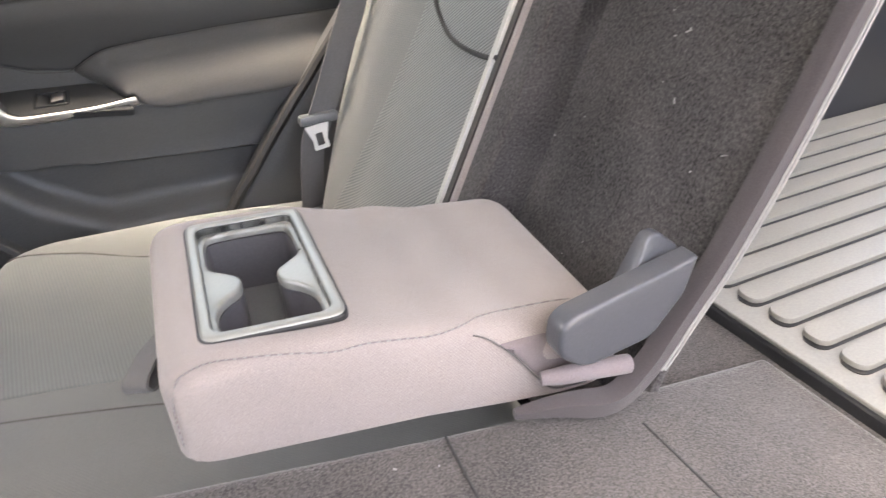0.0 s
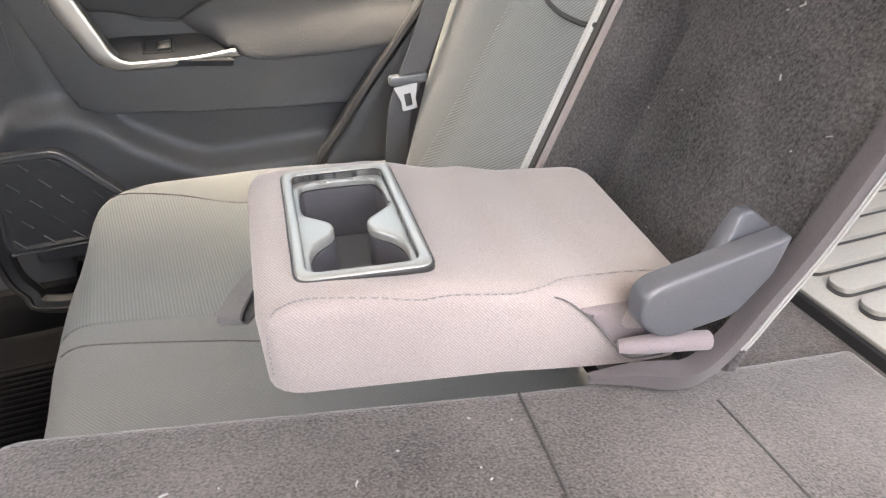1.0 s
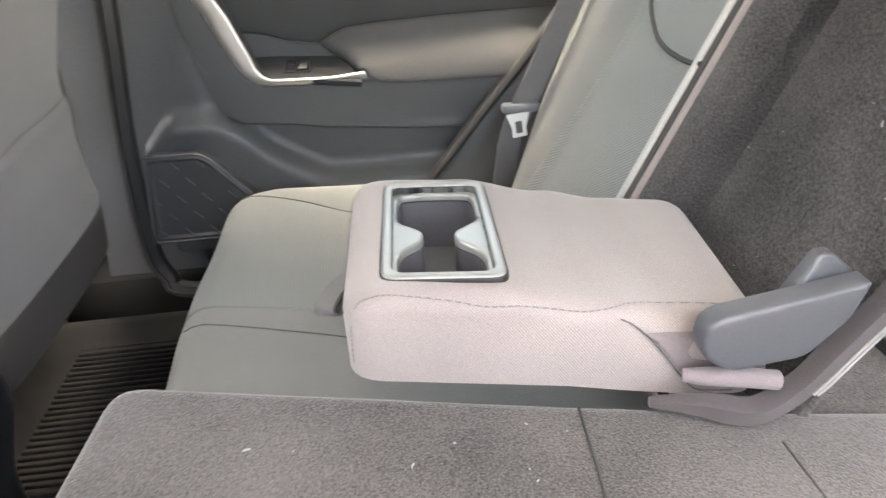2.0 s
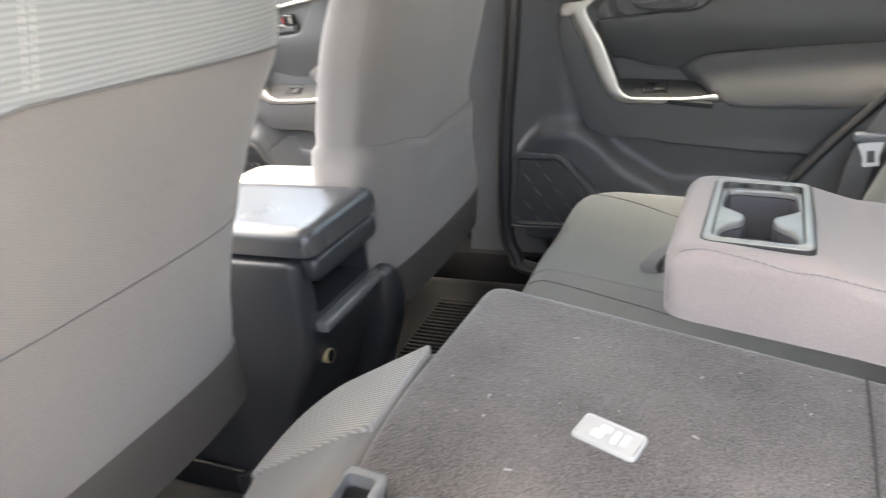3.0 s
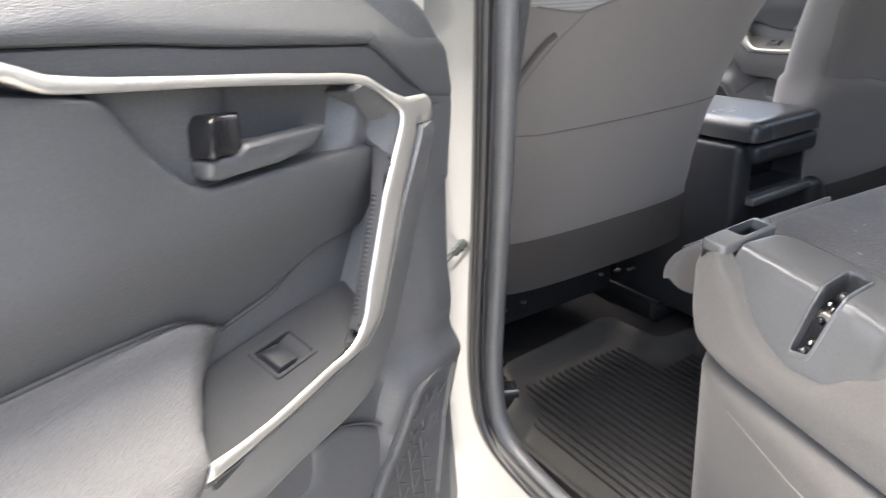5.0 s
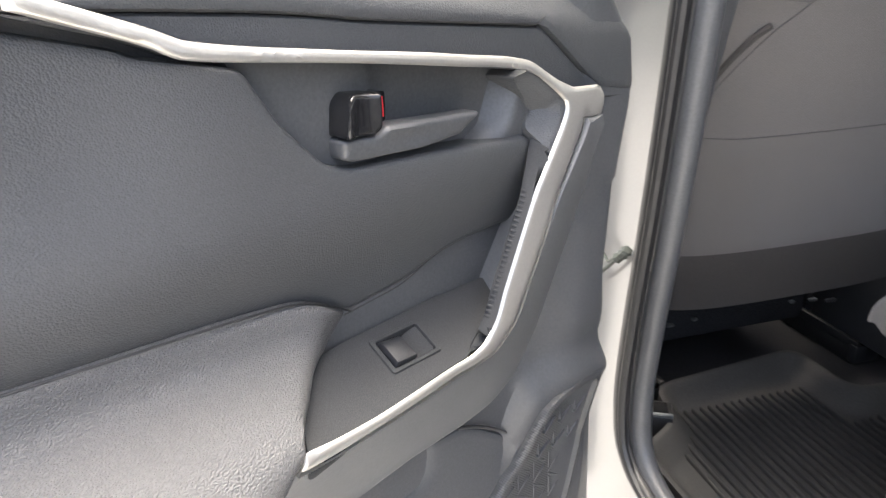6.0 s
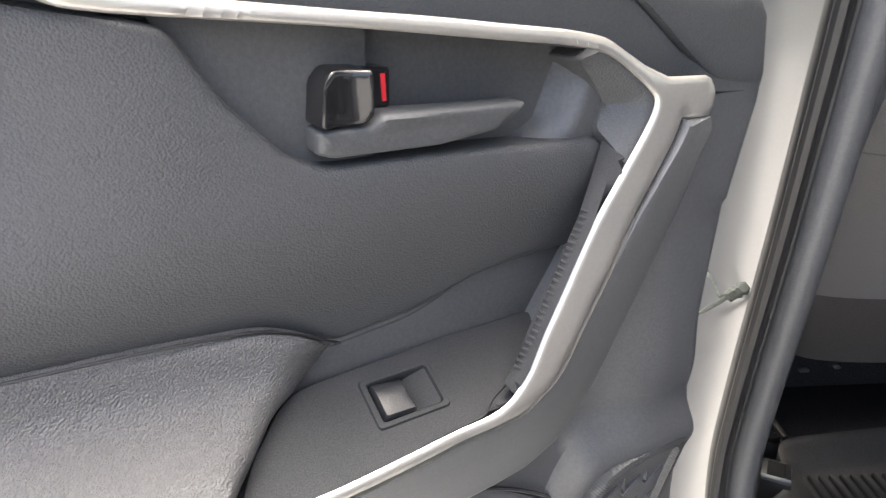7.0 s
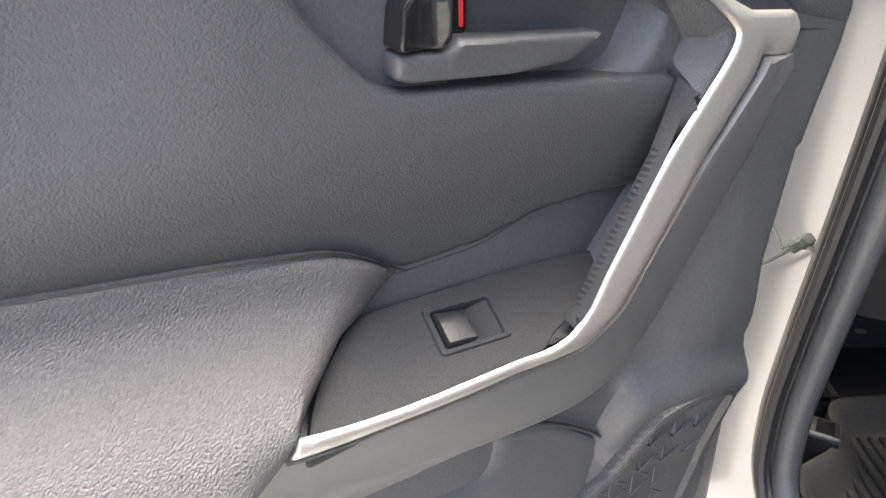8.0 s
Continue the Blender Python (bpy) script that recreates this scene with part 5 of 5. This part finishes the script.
# ---- front seats ----
def car_seat(name, yc, label, seams, zipper, widths, base, recline, inboard, side):
    seat = thing(name, (-1.15, yc, 0.45), label, "seat", "front seats")
    A = np.linspace(0, 2 * math.pi, 129)[:-1]

    def at(a, z):
        rec = ramp(z, *recline)
        wide = (*widths, (1.36, 0.225), (1.42, 0.15))
        dep = ease(z, (0.70, 0.05), (0.85, 0.06), (1.1, 0.066), (1.42, 0.045))
        c, s_ = math.cos(a), math.sin(a)
        x = math.copysign(abs(c) ** 0.55, c)
        y = math.copysign(abs(s_) ** 0.75, s_)
        w = ease(z, *(inboard if inboard and y * side > 0 else wide))
        front = 1.5 if c < 0 else 1.0
        puff = 0.0 if zipper else 0.010 * ease(seams[2](yc + w * y) - z, (-0.004, 0), (0.012, 1), (0.10, 0.0))
        return Vector((rec - dep + x * (dep + puff) * front, yc + w * y, z))
    split = {"upper_back": [], "lower_back": [], "skirt": []}

    def level(i, a):
        y = at(a, 1.1).y
        knots = (base, seams[0], seams[2](y), 1.42)
        k, t = (0, i / 8) if i < 8 else (1, (i - 8) / 40) if i < 48 else (2, (i - 48) / 48)
        return knots[k] + (knots[k + 1] - knots[k]) * t
    for i in range(96):
        for j in range(len(A)):
            a, b = A[j], A[(j + 1) % len(A)]
            q = [at(a, level(i, a)), at(b, level(i, b)), at(b, level(i + 1, b)), at(a, level(i + 1, a))]
            split["skirt" if i < 8 else "lower_back" if i < 48 else "upper_back"].append(q)
    for k, qs in split.items():
        bm = bmesh.new()
        for q in qs:
            bm.faces.new([bm.verts.new(p) for p in q])
        bmesh.ops.remove_doubles(bm, verts=bm.verts[:], dist=1e-5)
        if k == "upper_back":
            top = [e for e in bm.edges if len(e.link_faces) == 1 and e.verts[0].co.z > 1.41 and e.verts[1].co.z > 1.41]
            bmesh.ops.edgeloop_fill(bm, edges=top)
        bmesh.ops.recalc_face_normals(bm, faces=bm.faces[:])
        part(k, bm, {"upper_back": RIB_BACK if zipper else FABRIC, "lower_back": FABRIC, "skirt": SKIRT}[k], seat, {"upper_back": "ribbed cloth upper back" if zipper else "smooth cloth upper back", "skirt": "dark cloth skirt under the backrest"}.get(k, ""))

    def rear(y, z, off=0.001):
        """A point on the back surface."""
        lo_, hi_ = -math.pi / 2, math.pi / 2
        for _ in range(40):
            mid = (lo_ + hi_) / 2
            if at(mid, z).y < y:
                lo_ = mid
            else:
                hi_ = mid
        p = at((lo_ + hi_) / 2, z)
        return Vector((p.x + off, p.y, p.z))
    for pts in seams[1]:
        part("seam", tube([rear(y, z) for y, z in pts], 0.0007), SEAM_ARM, seat)
    ys = np.linspace(yc - 0.255, yc + 0.255, 40)
    part("seam", tube([rear(y, seams[2](y)) for y in ys], 0.0016 if zipper else 0.0008), SEAM_ARM, seat)
    if zipper:
        for dy in (0.0, 0.008):
            for k in range(34):
                z0 = 1.186 + k * 0.0062
                part("stitch", tube([rear(-0.459 + dy + 0.11 * (z0 - 1.18), z0, 0.0012), rear(-0.459 + dy + 0.11 * (z0 - 1.18), z0 + 0.0042, 0.0012)], 0.0005, 5), STITCH, seat)
        part("zip", tube([rear(y, z, 0.002) for y, z in smooth([(-0.583, 1.135), (-0.596, 1.125), (-0.612, 1.105), (-0.626, 1.080), (-0.637, 1.047), (-0.641, 1.015)], 5, False)], 0.0042), SKIRT, seat, "dark zip fastener")
    part("seat_cushion", pad(rounded([(-1.62, yc - 0.25), (-1.24, yc - 0.25), (-1.24, yc + 0.25), (-1.62, yc + 0.25)], 0.05), XY, lambda u, v, d, e: 0.80 - fillet(d, 0.04), lambda u, v: 0.68, step=0.05), FABRIC, seat)
    part("headrest", loft([[(-0.90 + x * 0.045 + (z - 1.45) * 0.2, yc + w * math.sin(t) * 0.13, z) for x, t in [(math.cos(t), t) for t in [2 * math.pi * i / 20 for i in range(20)]]] for z, w in ((1.44, 0.6), (1.46, 0.9), (1.52, 1.0), (1.58, 0.9), (1.60, 0.5))]), FABRIC, seat)
    # Dark block added under the seat to stop light coming from ahead.
    part("underseat_block", rbox((-1.62, yc - 0.19, 0.53), (-1.26, yc + 0.19, 0.72), 0.02), FLOOR, seat)
    for s_ in (-1, 1):
        yt = yc + 0.04 + s_ * 0.232
        tr = part("track", rbox((-1.62, yt - 0.026, 0.452), (-1.19, yt + 0.026, 0.492), 0.006), SEAL, seat)
        for side in (-1, 1):
            part("track_rail", rbox((-1.62, yt + side * 0.022 - 0.005, 0.488), (-1.182, yt + side * 0.022 + 0.005, 0.508), 0.003), SEAL, tr)
        part("track_end", rbox((-1.20, yt - 0.030, 0.46), (-1.178, yt + 0.030, 0.500), 0.006), CONSOLE, tr)
        part("track_stop", rbox((-1.195, yt - 0.014, 0.498), (-1.18, yt + 0.014, 0.508), 0.002), GLOSS, tr)
        part("bracket", rbox((-1.44, yt - 0.018, 0.50), (-1.33, yt + 0.018, 0.63), 0.006), FLOOR, seat)
        for x, y, z, dx in ((-1.252, yt - s_ * 0.03, 0.565, 0.012), (-1.250, yt - s_ * 0.075, 0.575, 0.008), (-1.248, yt - s_ * 0.125, 0.580, 0.005)):
            part("clip", rbox((x - 0.012, y - dx, z - 0.004), (x - 0.003, y + dx, z + 0.002), 0.0015, 1), PLASTIC_GREY, seat)
    return seat


car_seat("driver_seat", -0.36, "grey cloth driver's seat with ribbed upper back", (0.808, [[(y, 0.995 + 0.10 * max(0, -0.58 - y)) for y in np.linspace(-0.635, -0.20, 30)], [(-0.538, 1.162), (-0.556, 1.146), (-0.573, 1.132), (-0.588, 1.115), (-0.605, 1.092), (-0.620, 1.068), (-0.632, 1.039), (-0.636, 1.0)],
            [(-0.630, 1.234), (-0.610, 1.236), (-0.586, 1.245), (-0.560, 1.259), (-0.53, 1.29)]],
           lambda y: ramp(y, (-0.64, 1.177), (-0.58, 1.164), (-0.545, 1.159), (-0.525, 1.165), (-0.46, 1.177), (-0.165, 1.170))), True, ((0.70, 0.235), (0.82, 0.255), (1.0, 0.288), (1.2, 0.290)), 0.705,
         ((0.60, -1.10), (0.70, -1.075), (0.82, -1.045), (1.0, -0.985), (1.2, -0.925), (1.42, -0.87)),
         ((0.70, 0.215), (0.78, 0.200), (0.83, 0.188), (0.90, 0.178), (0.96, 0.177), (1.02, 0.188), (1.06, 0.202), (1.10, 0.220), (1.17, 0.252), (1.22, 0.248), (1.30, 0.215), (1.42, 0.12)), 1)
car_seat("passenger_seat", 0.385, "grey cloth passenger seat with a stretched lower back", (0.760, [[(0.128, 0.98), (0.124, 1.1), (0.132, 1.25), (0.15, 1.36)]], lambda y: ease(y, (0.10, 0.986), (0.20, 0.972), (0.31, 0.953), (0.39, 0.960), (0.66, 0.962))), False, ((0.66, 0.250), (0.76, 0.252), (0.83, 0.236), (0.91, 0.224), (0.97, 0.224), (1.13, 0.238), (1.25, 0.232)), 0.675,
         ((0.60, -1.01), (0.78, -0.990), (0.96, -0.985), (1.0, -0.980), (1.2, -0.925), (1.42, -0.87)),
         ((0.66, 0.270), (0.78, 0.292), (0.90, 0.296), (0.985, 0.264), (1.1, 0.262), (1.25, 0.255), (1.36, 0.22), (1.42, 0.15)), -1)

# ---- centre console ----
con = thing("centre_console", (-1.1, 0.0, 0.5), "black centre console with padded lid between the front seats", "console")
part("lid", pad(rounded([(-1.32, -0.10), (-0.985, -0.10), (-0.985, 0.10), (-1.32, 0.10)], [0.03, 0.022, 0.022, 0.03]), XY, lambda u, v, d, e: 0.932 - fillet(d, 0.018), lambda u, v: 0.895, step=0.015, rings=(0.001, 0.004, 0.009, 0.018)), LID, con, "padded black lid")
CR = plane_frame((-1.015, 0, 0), (0, 1, 0), (0, 0, 1), (1, 0, 0))
part("rear_panel", pad(rounded([(-0.105, 0.50), (0.105, 0.50), (0.11, 0.70), (0.102, 0.886), (-0.102, 0.886), (-0.11, 0.70)], 0.012), CR, lambda u, v, d, e: 0.0 - fillet(d, 0.015) - 0.05 * ease(v, (0.60, 1), (0.76, 0)), lambda u, v: -0.30,
     [box_outline(-0.066, 0.086, 0.792, 0.848, 0.006)], step=0.012, rings=(0.001, 0.004, 0.009, 0.015)), CONSOLE, con)
part("recess", pad(box_outline(-0.07, 0.09, 0.788, 0.852, 0.006), CR, lambda u, v, d, e: -0.06, lambda u, v: -0.07, step=0.05, rings=()), GLOSS, con)
part("side_skirt", pad(rounded([(0.098, 0.50), (0.098, 0.780), (0.115, 0.790), (0.140, 0.778), (0.158, 0.735), (0.165, 0.66), (0.160, 0.50)], 0.012), CR, lambda u, v, d, e: 0.030 - fillet(d, 0.02) - 0.04 * ease(v, (0.55, 1), (0.72, 0)), lambda u, v: -0.22, step=0.012, rings=(0.001, 0.004, 0.009, 0.02)), CONSOLE, con, "rounded side skirt of the console")
part("upper_bar", rbox((-1.02, -0.085, 0.850), (-0.990, 0.098, 0.888), 0.012, 4), CONSOLE, con)
part("tray_lip", rbox((-1.03, -0.075, 0.765), (-0.997, 0.108, 0.784), 0.006, 3), LATCH, con, "satin grey tray lip")
sk2 = part("socket", tube([(-1.045, -0.050, 0.712), (-1.018, -0.050, 0.712)], 0.0115, 16, up=(0, 1, 0)), BRASS, con, "brass-rimmed power socket")
part("socket_hole", tube([(-1.03, -0.050, 0.712), (-1.0173, -0.050, 0.712)], 0.0096, 14, up=(0, 1, 0)), GLOSS, sk2)

# ---- rear floor ----
fm = thing("floor_mat", (-0.93, -0.36, 0.46), "black ribbed rubber floor mat with a raised rim", "floor mat")
fo = rounded([(-1.055, -0.245), (-1.045, -0.15), (-0.66, -0.15), (-0.66, -0.66), (-1.02, -0.665), (-1.07, -0.58), (-1.165, -0.56), (-1.195, -0.25)], [0.03, 0.02, 0.03, 0.03, 0.03, 0.03, 0.04, 0.04])
part("tray", pad(fo, XY, lambda u, v, d, e: 0.478 + 0.040 * ease(d, (0.004, 1), (0.045, 0)), lambda u, v: 0.455, step=0.02, rings=(0.001, 0.004, 0.010, 0.02, 0.035, 0.045)), RUBBER, fm)
for k in range(26):
    y = -0.585 + k * 0.0155
    part("rib", rbox((-1.125 + 0.11 * (k > 19) + 0.10 * (k < 1), y, 0.475), (-0.70, y + 0.007, 0.4855), 0.002, 1), RUBBER, fm)
# Twin of the near mat, its colour darkened for the shade over there.
fm2 = thing("floor_mat", (-0.93, 0.36, 0.46), "black ribbed rubber floor mat on the far side", "floor mat")
part("tray", pad(rounded([(-1.165, 0.15), (-0.66, 0.15), (-0.66, 0.60), (-1.165, 0.60)], 0.04), XY, lambda u, v, d, e: 0.478 + 0.040 * ease(d, (0.004, 1), (0.045, 0)), lambda u, v: 0.455, step=0.03), SHADED_BLACK, fm2)
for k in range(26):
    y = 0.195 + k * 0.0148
    part("rib", rbox((-1.105, y, 0.475), (-0.70, y + 0.007, 0.485), 0.002, 1), SHADED_BLACK, fm2)

fb = thing("floor_bracket", (-1.09, -0.585, 0.46), "black plastic floor bracket beside the mat", "bracket")
FB = Matrix.Translation((-1.092, -0.590, 0.455)) @ Matrix.Rotation(radians(-28), 4, "Z")
part("block", rbox((-0.026, -0.020, 0.0), (0.026, 0.020, 0.070), 0.006, 2, FB), SEAL, fb)
part("pocket", rbox((-0.018, -0.012, 0.066), (0.016, 0.012, 0.0715), 0.002, 1, FB), GLOSS, fb, "dark hollow in the bracket")
part("lip", rbox((0.018, -0.019, 0.068), (0.025, 0.019, 0.076), 0.002, 1, FB), PLASTIC_MID, fb, "satin grey lip")

# ---- seat belt ----
bt = thing("seat_belt", (-0.25, 0.6, 0.7), "dark seat belt with a bright tongue beside the rear seat", "seat belt")
belt = smooth([(-0.06, 0.60, 1.35), (-0.115, 0.575, 1.18), (-0.168, 0.555, 1.06), (-0.205, 0.545, 0.99), (-0.236, 0.540, 0.925), (-0.258, 0.540, 0.880), (-0.275, 0.545, 0.830), (-0.285, 0.575, 0.70)], 6, False)
part("webbing", sweep(belt, [(-0.022, -0.001), (0.022, -0.001), (0.022, 0.001), (-0.022, 0.001)], up=(0.3, -1, 0.2)), BELT, bt, "grey woven belt webbing")
part("tongue_grip", rbox((-0.290, 0.528, 0.882), (-0.226, 0.548, 0.898), 0.005), PLASTIC_MID, bt)
TP = plane_frame((-0.262, 0.532, 0.862), Vector((0.99, 0, 0.12)).normalized(), Vector((-0.12, 0, 0.99)).normalized(), (0, -1, 0))
part("tongue", pad(rounded([(-0.013, -0.022), (0.013, -0.022), (0.012, -0.006), (0.020, 0.020), (-0.020, 0.020), (-0.012, -0.006)], 0.003), TP, lambda u, v, d, e: 0.002, lambda u, v: -0.001, [box_outline(-0.006, 0.006, -0.016, 0.006, 0.002)], step=0.006, rings=()), STEEL, bt, "bright metal belt tongue")
lin = thing("side_lining", (-0.25, 0.66, 0.5), "dark plastic lining between the door and the seat", "side lining")
part("lining", pad(rounded([(-0.44, 0.46), (-0.43, 0.69), (-0.356, 0.791), (-0.291, 0.871), (-0.216, 0.957), (-0.147, 1.04), (-0.03, 1.20), (0.05, 1.20), (0.05, 0.46)], 0.02), plane_frame((0, 0.66, 0), (1, 0, 0), (0, 0, 1), (0, -1, 0)), lambda u, v, d, e: 0.02 - fillet(d, 0.02), lambda u, v: -0.03, step=0.03), PLASTIC, lin)
part("edge_seal", tube(smooth([(-0.435, 0.642, 0.50), (-0.428, 0.642, 0.69), (-0.354, 0.642, 0.793), (-0.289, 0.642, 0.873), (-0.214, 0.642, 0.959), (-0.145, 0.642, 1.042), (-0.03, 0.642, 1.20)], 5, False), 0.009, 8, up=(0, 1, 0)), SEAL, lin, "black rubber edge seal")

# ---- lint on the carpets ----
random.seed(11)


def lint(frame_of, box, count, label):
    """Loose pale fibres and crumbs lying on a carpet."""
    bm = bmesh.new()
    for _ in range(count):
        u, v = random.uniform(box[0], box[1]), random.uniform(box[2], box[3])
        a, size = random.uniform(0, 6.3), random.choice((0.0008, 0.001, 0.0015, 0.003))
        w = 0.00045
        c, s_ = math.cos(a), math.sin(a)
        base = [frame_of(u + size * t * c - k * w * s_ + 0.3 * size * t * t * s_, v + size * t * s_ + k * w * c, 0.0008 + 0.0006 * k) for t in (-1, 0, 1) for k in (-1, 1)]
        vs = [bm.verts.new(p) for p in base]
        for i in (0, 2):
            bm.faces.new((vs[i], vs[i + 1], vs[i + 3], vs[i + 2]))
    tagged(part("lint", bm, THREAD, kind="stuff"), label, "lint")


lint(lambda u, v, h: Vector((u, v, zc(u) + h)), (-0.73, -0.22, -0.46, -0.16), 50, "loose pale lint on the carpeted seat back")
lint(lambda u, v, h: CV @ Vector((u, v, h)), (-0.15, 0.14, 0.02, 0.6), 40, "loose pale lint on the dark recess carpet")
